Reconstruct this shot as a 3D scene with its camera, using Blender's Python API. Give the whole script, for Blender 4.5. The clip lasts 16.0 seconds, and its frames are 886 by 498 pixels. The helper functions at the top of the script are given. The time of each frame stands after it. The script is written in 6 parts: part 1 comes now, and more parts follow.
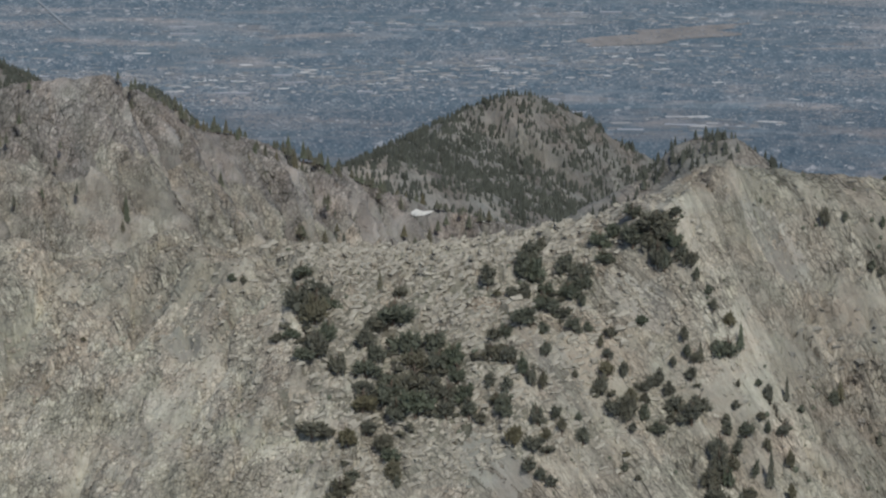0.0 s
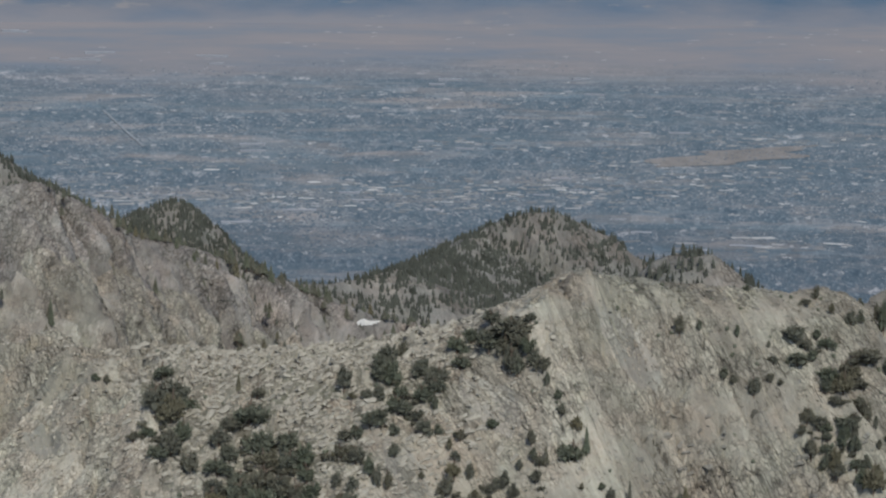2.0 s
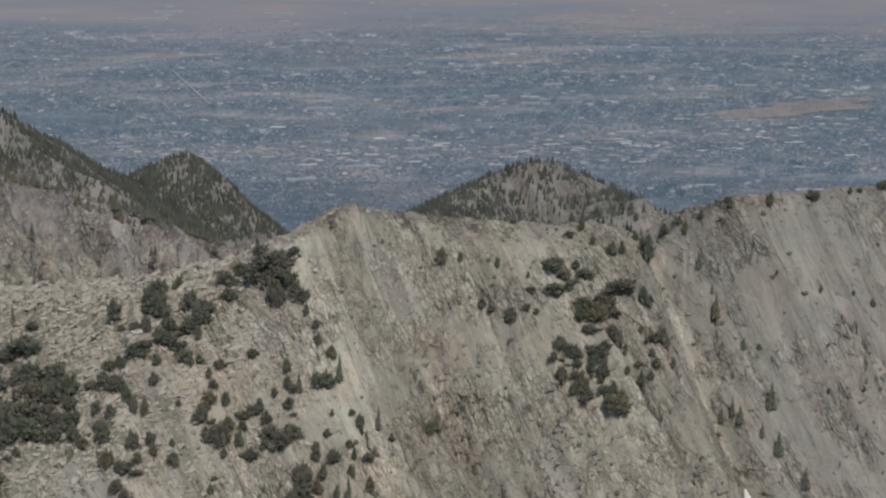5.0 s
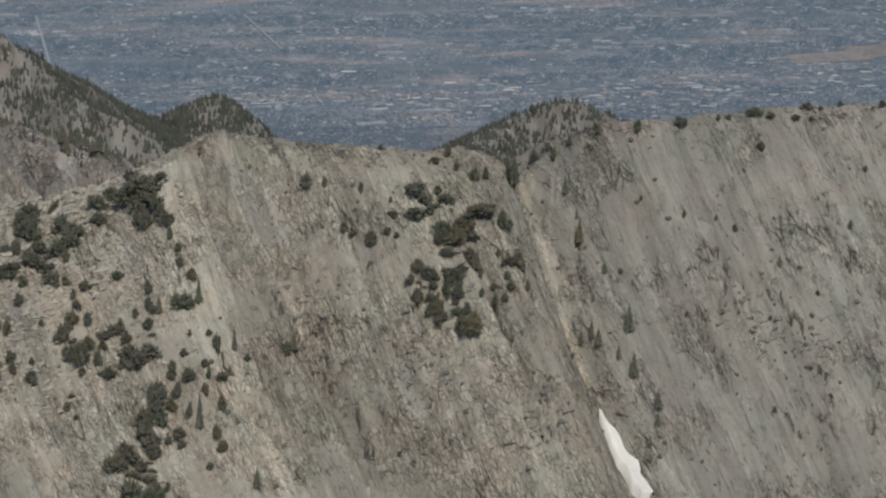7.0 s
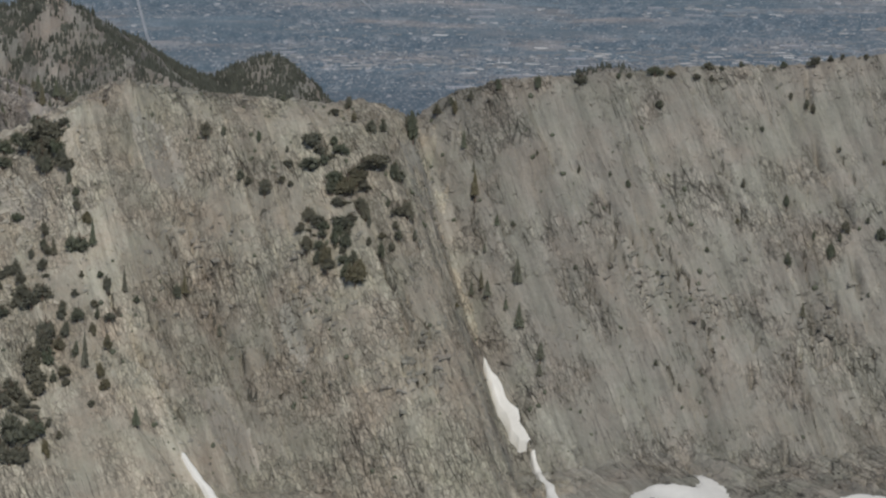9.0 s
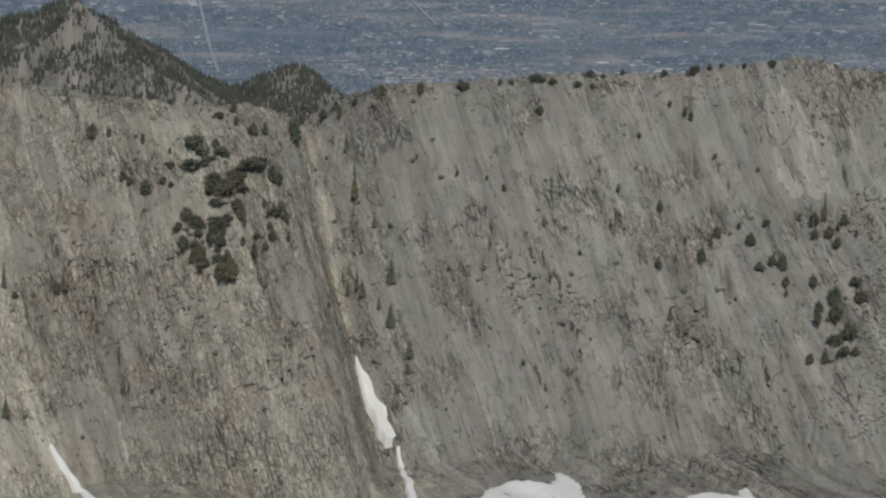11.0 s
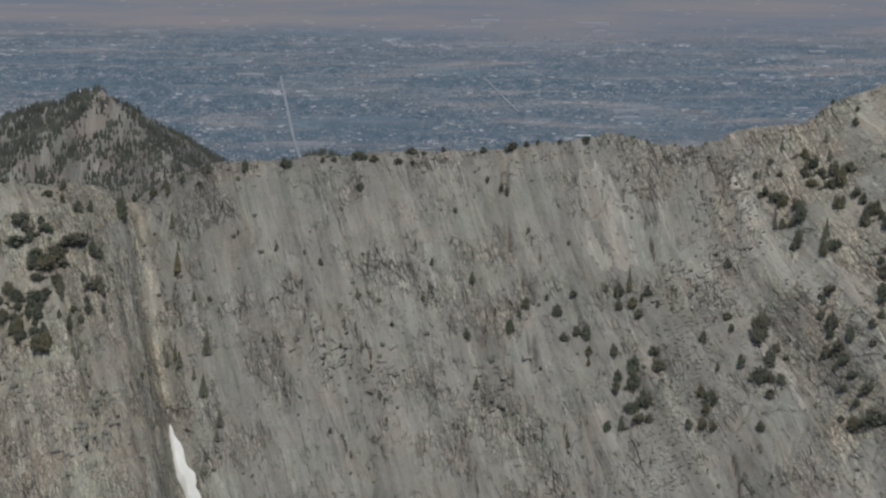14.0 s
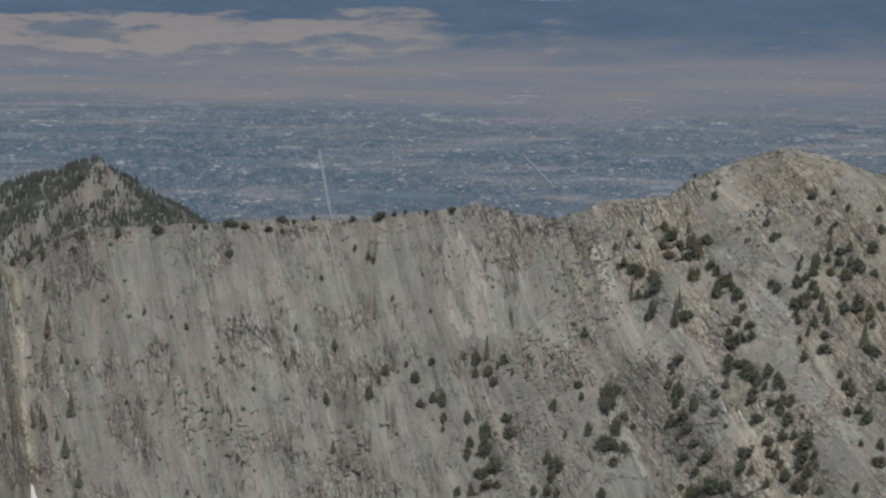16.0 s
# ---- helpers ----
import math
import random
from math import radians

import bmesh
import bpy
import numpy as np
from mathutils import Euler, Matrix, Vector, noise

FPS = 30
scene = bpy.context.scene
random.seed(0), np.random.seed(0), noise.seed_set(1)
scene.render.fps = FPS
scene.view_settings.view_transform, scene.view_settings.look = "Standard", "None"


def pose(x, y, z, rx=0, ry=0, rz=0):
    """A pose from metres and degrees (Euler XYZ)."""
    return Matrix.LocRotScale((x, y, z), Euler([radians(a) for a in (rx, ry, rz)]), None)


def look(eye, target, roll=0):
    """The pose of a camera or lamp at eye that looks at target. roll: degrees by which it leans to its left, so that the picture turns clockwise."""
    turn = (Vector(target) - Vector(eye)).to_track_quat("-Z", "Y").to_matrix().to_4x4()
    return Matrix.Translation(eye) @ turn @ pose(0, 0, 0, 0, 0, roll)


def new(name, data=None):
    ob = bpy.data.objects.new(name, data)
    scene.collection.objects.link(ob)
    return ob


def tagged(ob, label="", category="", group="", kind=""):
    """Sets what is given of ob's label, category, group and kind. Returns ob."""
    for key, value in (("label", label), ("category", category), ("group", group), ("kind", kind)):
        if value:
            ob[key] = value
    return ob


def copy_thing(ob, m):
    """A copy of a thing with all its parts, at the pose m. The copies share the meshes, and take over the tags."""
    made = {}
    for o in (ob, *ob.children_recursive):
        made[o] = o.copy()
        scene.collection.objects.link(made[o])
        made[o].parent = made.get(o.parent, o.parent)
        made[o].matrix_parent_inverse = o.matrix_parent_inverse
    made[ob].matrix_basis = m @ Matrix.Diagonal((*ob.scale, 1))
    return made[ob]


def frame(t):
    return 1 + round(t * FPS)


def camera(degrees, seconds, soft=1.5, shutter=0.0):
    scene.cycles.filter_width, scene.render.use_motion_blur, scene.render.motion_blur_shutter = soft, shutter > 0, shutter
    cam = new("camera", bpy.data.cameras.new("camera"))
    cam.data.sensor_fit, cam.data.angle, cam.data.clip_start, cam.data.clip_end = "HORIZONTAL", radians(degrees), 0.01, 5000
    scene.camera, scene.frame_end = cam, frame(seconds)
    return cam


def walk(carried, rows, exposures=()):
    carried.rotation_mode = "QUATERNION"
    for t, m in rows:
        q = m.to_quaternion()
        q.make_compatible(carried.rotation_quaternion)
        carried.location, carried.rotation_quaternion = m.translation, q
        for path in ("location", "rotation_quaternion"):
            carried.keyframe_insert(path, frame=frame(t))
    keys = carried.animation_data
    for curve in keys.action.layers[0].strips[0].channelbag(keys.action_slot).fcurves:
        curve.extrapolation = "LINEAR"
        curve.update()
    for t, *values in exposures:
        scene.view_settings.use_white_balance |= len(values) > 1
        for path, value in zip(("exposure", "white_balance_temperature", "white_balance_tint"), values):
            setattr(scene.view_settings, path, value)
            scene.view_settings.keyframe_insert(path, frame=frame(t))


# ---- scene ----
cam = camera(20.002, 16.0, soft=2.3)
PATH = [
    (0.0, look((0.00, -0.00, 414.00), (-0.039, 394.156, 345.875), 0.023)),
    (0.5, look((5.75, -1.41, 413.87), (3.980, 393.123, 348.017), -0.013)),
    (1.0, look((11.51, -2.82, 413.75), (7.025, 392.815, 354.973), 0.080)),
    (1.5, look((17.29, -4.20, 413.61), (8.430, 392.299, 361.580), 0.439)),
    (2.0, look((23.07, -5.56, 413.47), (10.008, 391.162, 364.061), 0.401)),
    (2.5, look((28.86, -6.88, 413.31), (12.760, 389.501, 362.110), 0.288)),
    (3.0, look((34.67, -8.17, 413.13), (15.895, 387.797, 359.639), -0.027)),
    (3.5, look((40.50, -9.41, 412.94), (19.646, 386.474, 359.654), -0.058)),
    (4.0, look((46.34, -10.63, 412.75), (23.604, 385.622, 363.053), -0.113)),
    (4.5, look((52.17, -11.81, 412.54), (27.587, 384.363, 363.129), -0.193)),
    (5.0, look((58.05, -12.96, 412.33), (30.928, 382.135, 356.065), -0.417)),
    (5.2, look((60.41, -13.41, 412.24), (31.969, 381.054, 352.335), -0.485)),
    (7.3, look((86.67, -17.52, 410.46), (42.169, 374.699, 345.787), -0.623)),
    (7.5, look((89.07, -17.87, 410.37), (41.908, 374.192, 346.608), -0.575)),
    (8.0, look((95.07, -18.72, 410.17), (44.285, 373.046, 347.374), -0.541)),
    (8.5, look((101.07, -19.55, 410.00), (46.212, 371.102, 343.803), -0.326)),
    (9.0, look((107.07, -20.37, 409.86), (50.145, 369.330, 339.881), 0.138)),
    (9.2, look((109.46, -20.69, 409.82), (52.782, 369.000, 339.612), 0.339)),
    (11.3, look((134.28, -24.02, 409.69), (63.825, 364.034, 342.991), 0.407)),
    (11.5, look((136.67, -24.24, 409.66), (65.239, 363.836, 344.147), 0.409)),
    (12.0, look((142.63, -24.78, 409.59), (67.734, 363.696, 350.589), 0.293)),
    (12.5, look((148.58, -25.25, 409.54), (71.747, 363.651, 356.096), 0.359)),
    (13.0, look((154.53, -25.64, 409.51), (75.656, 362.991, 357.141), 0.018)),
    (13.5, look((160.49, -25.96, 409.48), (79.028, 361.957, 355.798), -0.199)),
    (14.0, look((166.43, -26.21, 409.43), (80.914, 360.783, 355.372), -0.241)),
    (14.5, look((172.36, -26.39, 409.37), (84.621, 360.409, 357.507), -0.170)),
    (15.0, look((178.29, -26.50, 409.32), (89.249, 360.136, 358.462), 0.221)),
    (15.5, look((184.19, -26.57, 409.28), (94.802, 360.329, 361.090), 0.280)),
    (16.0, look((190.09, -26.62, 409.24), (96.467, 359.978, 367.057), 0.303)),
]
walk(cam, PATH, [(0.0, 0.06, 6430, 7), (2.0, 0.12, 6420, 7), (5.0, 0.07, 6600, 10), (8.0, -0.03, 6680, 9), (11.5, -0.14, 6500, 8), (16.0, -0.12, 6380, 8)])

# ---- world, sun and light ----
SUN_DIR = Vector((0.22, -0.68, 0.70)).normalized()
world = bpy.data.worlds.new("world")
scene.world = world
world.use_nodes = True
wn = world.node_tree.nodes
sky = wn.new("ShaderNodeTexSky")
sky.sky_type = "NISHITA"
sky.sun_disc = False
sky.sun_elevation = math.asin(SUN_DIR.z)
sky.sun_rotation = math.atan2(SUN_DIR.x, SUN_DIR.y)
sky.altitude = 3000
sky.air_density, sky.dust_density, sky.ozone_density = 0.7, 5.0, 0.6
world.node_tree.links.new(sky.outputs["Color"], wn["Background"].inputs["Color"])
wn["Background"].inputs["Strength"].default_value = 0.115
sun_data = bpy.data.lights.new("sun", "SUN")
sun_data.energy = 2.3
sun_data.angle = radians(7.0)
sun_data.color = (1.0, 0.975, 0.93)
sun = new("sun", sun_data)
sun.matrix_world = look(SUN_DIR * 1000, (0, 0, 0))


# ---- noise on arrays ----
PERM = np.random.RandomState(7).permutation(512)
GRAD = np.random.RandomState(8).rand(512) * 2 * np.pi
GX, GY = np.cos(GRAD), np.sin(GRAD)


def perlin(x, y, seed=0):
    """Gradient noise on arrays, about -1 to 1."""
    xi, yi = np.floor(x).astype(int), np.floor(y).astype(int)
    fx, fy = x - xi, y - yi
    sx, sy = fx * fx * fx * (fx * (fx * 6 - 15) + 10), fy * fy * fy * (fy * (fy * 6 - 15) + 10)

    def corner(i, j):
        h = PERM[(PERM[(xi + i + seed * 37) & 511] + yi + j) & 511]
        return GX[h] * (fx - i) + GY[h] * (fy - j)

    a = corner(0, 0) + sx * (corner(1, 0) - corner(0, 0))
    b = corner(0, 1) + sx * (corner(1, 1) - corner(0, 1))
    return 1.5 * (a + sy * (b - a))


def fbm(x, y, octaves=4, seed=0, gain=0.5):
    total, amp = 0.0, 1.0
    for n in range(octaves):
        total = total + amp * perlin(x * 2**n, y * 2**n, seed + n)
        amp *= gain
    return total


def ridged(x, y, octaves=3, seed=0, gain=0.5):
    total, amp = 0.0, 1.0
    for n in range(octaves):
        total = total + amp * (1 - 2 * np.abs(perlin(x * 2**n, y * 2**n, seed + n)))
        amp *= gain
    return total


def blocks(x, y, wide, tall, seed=0, tip=0.0):
    """Broken rock in cells of that width and length: a height and a tilt for each, about -0.5 to 0.5, and how near its edge is."""
    x, y = x / wide, y / tall
    best, second = np.full(x.shape, 9.0), np.full(x.shape, 9.0)
    height = np.zeros(x.shape)
    xi, yi = np.floor(x).astype(int), np.floor(y).astype(int)
    for i in (-1, 0, 1):
        for j in (-1, 0, 1):
            h = PERM[(PERM[(xi + i + seed * 53) & 511] + yi + j) & 511]
            dx, dy = x - (xi + i + 0.5 + 0.45 * GX[h]), y - (yi + j + 0.5 + 0.45 * GY[h])
            d = np.hypot(dx, dy)
            k = (h * 73) & 511
            nearer = d < best
            second = np.where(nearer, best, np.minimum(second, d))
            height = np.where(nearer, k / 512.0 - 0.5 + (0.9 * GX[k] + tip) * dx + 0.7 * GY[k] * dy, height)
            best = np.where(nearer, d, best)
    return height, second - best


# ---- the lie of the land: crests as rows of x, y, z ----
NEAR_CREST = [(-140, 262, 372), (-70, 262, 370.5), (-35, 262, 369.0), (-13, 263, 368.8), (-5, 264, 368.4), (1, 265, 369.2), (9, 266, 370.2), (17, 262, 372.8), (22, 258, 375.1),
              (28, 261, 378.1), (36, 262, 377), (45, 263, 376.2), (52, 265, 375.4), (57, 270, 374.4), (60.4, 274, 373.4), (66, 272, 376.3),
              (72, 272, 377.9), (80, 273, 378.2), (92, 278, 379), (104, 280, 379.2), (114, 280, 380.6), (120, 280, 381.6), (125, 280, 380.6),
              (130, 281, 379.7), (136, 284, 382), (143, 287, 382.3), (147, 288, 385.4), (152, 288, 387.0), (155, 288, 388.3), (158.5, 288, 389.2),
              (162, 287, 388.3), (166, 287, 386.9), (171, 286, 385.3), (200, 284, 384), (260, 284, 388)]
# x, width of the flat shoulder below the crest, its fall, slope of the face below it
NEAR_FACE = [(-140, 3.6, 0.24, 0.83), (-35, 2.9, 0.34, 0.88), (-22, 8.6, 0.00, 0.97), (-13, 13.4, 0.00, 0.98), (-5, 11.8, 0.10, 0.78), (9, 12.2, 0.00, 0.70),
             (20, 4.2, 0.31, 1.05), (30, 1.4, 0.55, 1.51), (37, 3.9, 0.47, 1.49), (46, 4.4, 0.55, 1.12), (57, 4.6, 0.44, 1.02), (68, 1.0, 0.47, 1.42),
             (80, 1.0, 0.66, 1.72), (92, 1.0, 0.84, 1.32), (104, 2.1, 1.30, 1.74), (114, 8.0, 2.20, 0.99), (124, 7.6, 1.87, 0.71), (135, 8.1, 1.45, 0.76),
             (146, 6.5, 0.51, 0.62), (160, 3.8, 0.51, 0.79), (260, 3.2, 0.57, 0.86)]
LEFT_CREST = [(-200, 300, 369), (-110, 325, 372.5), (-66, 344, 375.6), (-54, 350, 377.4), (-48, 355, 377.4), (-44.5, 365, 375), (-37.5, 381, 367.6),
              (-31, 389, 364.2), (-16, 409, 356), (-5, 421, 348.4), (12, 432, 344), (40, 450, 336)]
HILL_B = [(-120, 790, 290), (-75, 765, 303), (-52, 760, 308.2), (-44, 762, 307.8), (-35, 770, 306.7), (-27, 780, 307.6), (-18, 790, 308.8), (-11, 850, 301.6),
          (-5, 900, 298.5), (3, 960, 299.6), (14, 976, 303.8), (24, 976, 307), (36, 976, 306.5), (47, 976, 302.4), (58, 976, 296.6), (65, 976, 290), (84, 976, 280), (130, 990, 262)]
HILL_A = [(-175, 1030, 280), (-157, 1052, 289.8), (-144.6, 1052, 295.8), (-132.4, 1052, 300.5), (-126.4, 1052, 301.4), (-120.3, 1052, 300.8), (-108.3, 1052, 291.2),
          (-96.3, 1052, 277.7), (-85.4, 1052, 270.4), (-60, 1060, 250)]
HILL_L = [(-330, 950, 285), (-270, 940, 305), (-240, 935, 320), (-224, 930, 327.3), (-212, 930, 330), (-200, 930, 333.4), (-188, 934, 338.5), (-177, 930, 332.7),
          (-164, 915, 324), (-150, 900, 316.2), (-140, 895, 312.6), (-129, 890, 308.6), (-108, 885, 297), (-80, 880, 280)]
KNOB = [(30, 585, 316), (40, 570, 328), (46, 560, 336.4), (52, 560, 342.4), (57, 560, 344.2), (65, 552, 343.8), (70, 546, 340), (80, 540, 330), (100, 535, 312)]


def crest_height(x, y, crest, front, back):
    """Height of a ridge with that crest, falling with the two slopes to either side of it."""
    best, out = np.full(x.shape, 1e9), np.full(x.shape, -1e9)
    for (x0, y0, z0), (x1, y1, z1) in zip(crest, crest[1:]):
        dx, dy = x1 - x0, y1 - y0
        f = np.clip(((x - x0) * dx + (y - y0) * dy) / (dx * dx + dy * dy), 0, 1)
        ox, oy = x - x0 - f * dx, y - y0 - f * dy
        d = np.hypot(ox, oy)
        side = (dx * oy - dy * ox) > 0
        z = z0 + f * (z1 - z0) - d * np.where(side, back, front)
        out = np.where(d < best, z, out)
        best = np.minimum(best, d)
    return out


def column(rows, n, x, soft=1.2):
    """A column of the rows as a smooth function of x."""
    at = np.arange(rows[0][0], rows[-1][0], 0.25)
    values = np.interp(at, [r[0] for r in rows], [r[n] for r in rows])
    reach = int(soft * 12)
    kernel = np.exp(-0.5 * (np.arange(-reach, reach + 1) * 0.25 / soft) ** 2)
    padded = np.r_[np.full(reach, values[0]), values, np.full(reach, values[-1])]
    return np.interp(x, at, np.convolve(padded, kernel / kernel.sum(), "valid"))


def station(x, y):
    """Where along the crest the bedding that runs through x, y begins: it leans as it runs down."""
    lean = np.interp(x, [-40, -16, 12, 45, 260], [-0.45, 0.0, 0.2, 0.55, 0.55])
    return x + lean * (y - column(NEAR_CREST, 1, x, 3))


def near_ridge(x, y):
    u = np.where(y < column(NEAR_CREST, 1, x, 3), station(x, y), x)
    yc, zc = column(NEAR_CREST, 1, u), column(NEAR_CREST, 2, u)
    flat, fall, slope = (column(NEAR_FACE, n, u, 5) for n in (1, 2, 3))
    ahead = yc - y
    shoulder = np.clip(ahead, 0, flat)
    z = zc - shoulder * fall - np.clip(ahead - flat, 0, None) * slope - np.clip(-ahead, 0, None) * 0.55
    # gully below the notch, and a shallower one farther on
    down = np.clip(ahead / 12, 0, 1)
    z = z - (0.8 + 1.6 * down) * np.exp(-(((u - 60.5) / (1.0 + 1.2 * down)) ** 2)) * (ahead > -3)
    z = z - 1.6 * down * np.exp(-(((u - 33.5) / 1.6) ** 2)) - 1.4 * down * np.exp(-(((u - 131) / 2.2) ** 2))
    z = z + 1.6 * down * np.exp(-(((u - 137.5) / 1.8) ** 2))
    foot = 334 + 0.10 * (y - 200)
    return np.where(y < yc, np.maximum(z, foot), z)


def far_land(x, y):
    basin = np.interp(y, [260, 330, 420, 600, 850, 1150, 1500], [345, 345, 338, 305, 266, 225, -6])
    basin = basin - 0.10 * np.abs(x + 20)
    z = np.maximum(basin, crest_height(x, y, HILL_B, 0.40, 0.5))
    for crest, front, back in ((HILL_A, 0.5, 0.6), (HILL_L, 0.42, 0.6), (KNOB, 0.45, 0.6)):
        z = np.maximum(z, crest_height(x, y, crest, front, back))
    return z


def left_cliff(x, y):
    return crest_height(x, y, LEFT_CREST, 1.75, 0.6)


def column_crest(x, y):
    """The height of the cliff's crest nearest to x, y."""
    return crest_height(x, y, LEFT_CREST, 0.0, 0.0)


def grid_mesh(name, xs, ys, z, push=None, way=(0, 0)):
    """One sheet over a grid of x and y, its points pushed sideways where push is given."""
    nx, ny = len(xs), len(ys)
    gx, gy = np.meshgrid(xs, ys)
    if push is not None:
        gx, gy = gx + push * way[0], gy + push * way[1]
    co = np.stack([gx, gy, z], -1).reshape(-1, 3).astype(np.float32)
    i = (np.arange(ny - 1)[:, None] * nx + np.arange(nx - 1)[None]).ravel()
    quads = np.stack([i, i + 1, i + nx + 1, i + nx], 1).astype(np.int32)
    me = bpy.data.meshes.new(name)
    me.vertices.add(len(co))
    me.vertices.foreach_set("co", co.ravel())
    me.loops.add(quads.size)
    me.loops.foreach_set("vertex_index", quads.ravel())
    me.polygons.add(len(quads))
    me.polygons.foreach_set("loop_start", np.arange(0, quads.size, 4, dtype=np.int32))
    me.update(calc_edges=True)
    me.validate()
    return me


# ---- materials ----
def material(name):
    m = bpy.data.materials.new(name)
    m.use_nodes = True
    nt = m.node_tree
    return m, nt, nt.nodes["Principled BSDF"]


class Graph:
    """Short calls for the nodes of one material."""

    def __init__(self, nt):
        self.nt = nt

    def node(self, kind, **inputs):
        n = self.nt.nodes.new("ShaderNode" + kind)
        for key, value in inputs.items():
            self.put(n, key.replace("_", " "), value)
        return n

    def put(self, n, key, value):
        if isinstance(value, bpy.types.NodeSocket):
            self.nt.links.new(value, n.inputs[key])
        else:
            n.inputs[key].default_value = value

    def noise(self, vector, scale, detail=4.0, rough=0.55, distortion=0.0):
        n = self.node("TexNoise", Vector=vector, Scale=scale, Detail=detail, Roughness=rough, Distortion=distortion)
        return n.outputs["Fac"]

    def cells(self, vector, scale, feature="F1", metric="EUCLIDEAN"):
        n = self.nt.nodes.new("ShaderNodeTexVoronoi")
        n.feature, n.distance = feature, metric
        self.put(n, "Vector", vector)
        self.put(n, "Scale", scale)
        return n

    def ramp(self, fac, *stops):
        n = self.nt.nodes.new("ShaderNodeValToRGB")
        self.put(n, "Fac", fac)
        while len(n.color_ramp.elements) < len(stops):
            n.color_ramp.elements.new(0.5)
        for e, (at, colour) in zip(n.color_ramp.elements, stops):
            e.position = at
            e.color = (*colour, 1) if len(colour) == 3 else colour
        return n.outputs["Color"]

    def range(self, value, a, b, c=0.0, d=1.0):
        n = self.nt.nodes.new("ShaderNodeMapRange")
        for key, v in zip(("Value", "From Min", "From Max", "To Min", "To Max"), (value, a, b, c, d)):
            self.put(n, key, v)
        return n.outputs["Result"]

    def mix(self, fac, a, b, blend="MIX"):
        n = self.nt.nodes.new("ShaderNodeMix")
        n.data_type, n.blend_type = "RGBA", blend
        for key, v in ((0, fac), (6, a), (7, b)):
            if isinstance(v, bpy.types.NodeSocket):
                self.nt.links.new(v, n.inputs[key])
            else:
                n.inputs[key].default_value = (*v, 1) if isinstance(v, tuple) and len(v) == 3 else v
        return n.outputs[2]

    def maths(self, op, a, b=0.0):
        n = self.nt.nodes.new("ShaderNodeMath")
        n.operation = op
        self.put(n, 0, a)
        self.put(n, 1, b)
        return n.outputs[0]

    def mapped(self, vector, scale=(1, 1, 1), turn=(0, 0, 0)):
        n = self.node("Mapping", Vector=vector, Scale=scale, Rotation=turn)
        return n.outputs["Vector"]

    def shift(self, vector, by, far):
        """The vector moved by a colour of noise, so many metres to either side."""
        n = self.nt.nodes.new("ShaderNodeVectorMath")
        n.operation = "MULTIPLY_ADD"
        self.put(n, 0, by)
        self.put(n, 1, (far, far, far))
        self.put(n, 2, vector)
        return n.outputs["Vector"]

    def bump(self, height, strength, distance):
        return self.node("Bump", Height=height, Strength=strength, Distance=distance).outputs["Normal"]


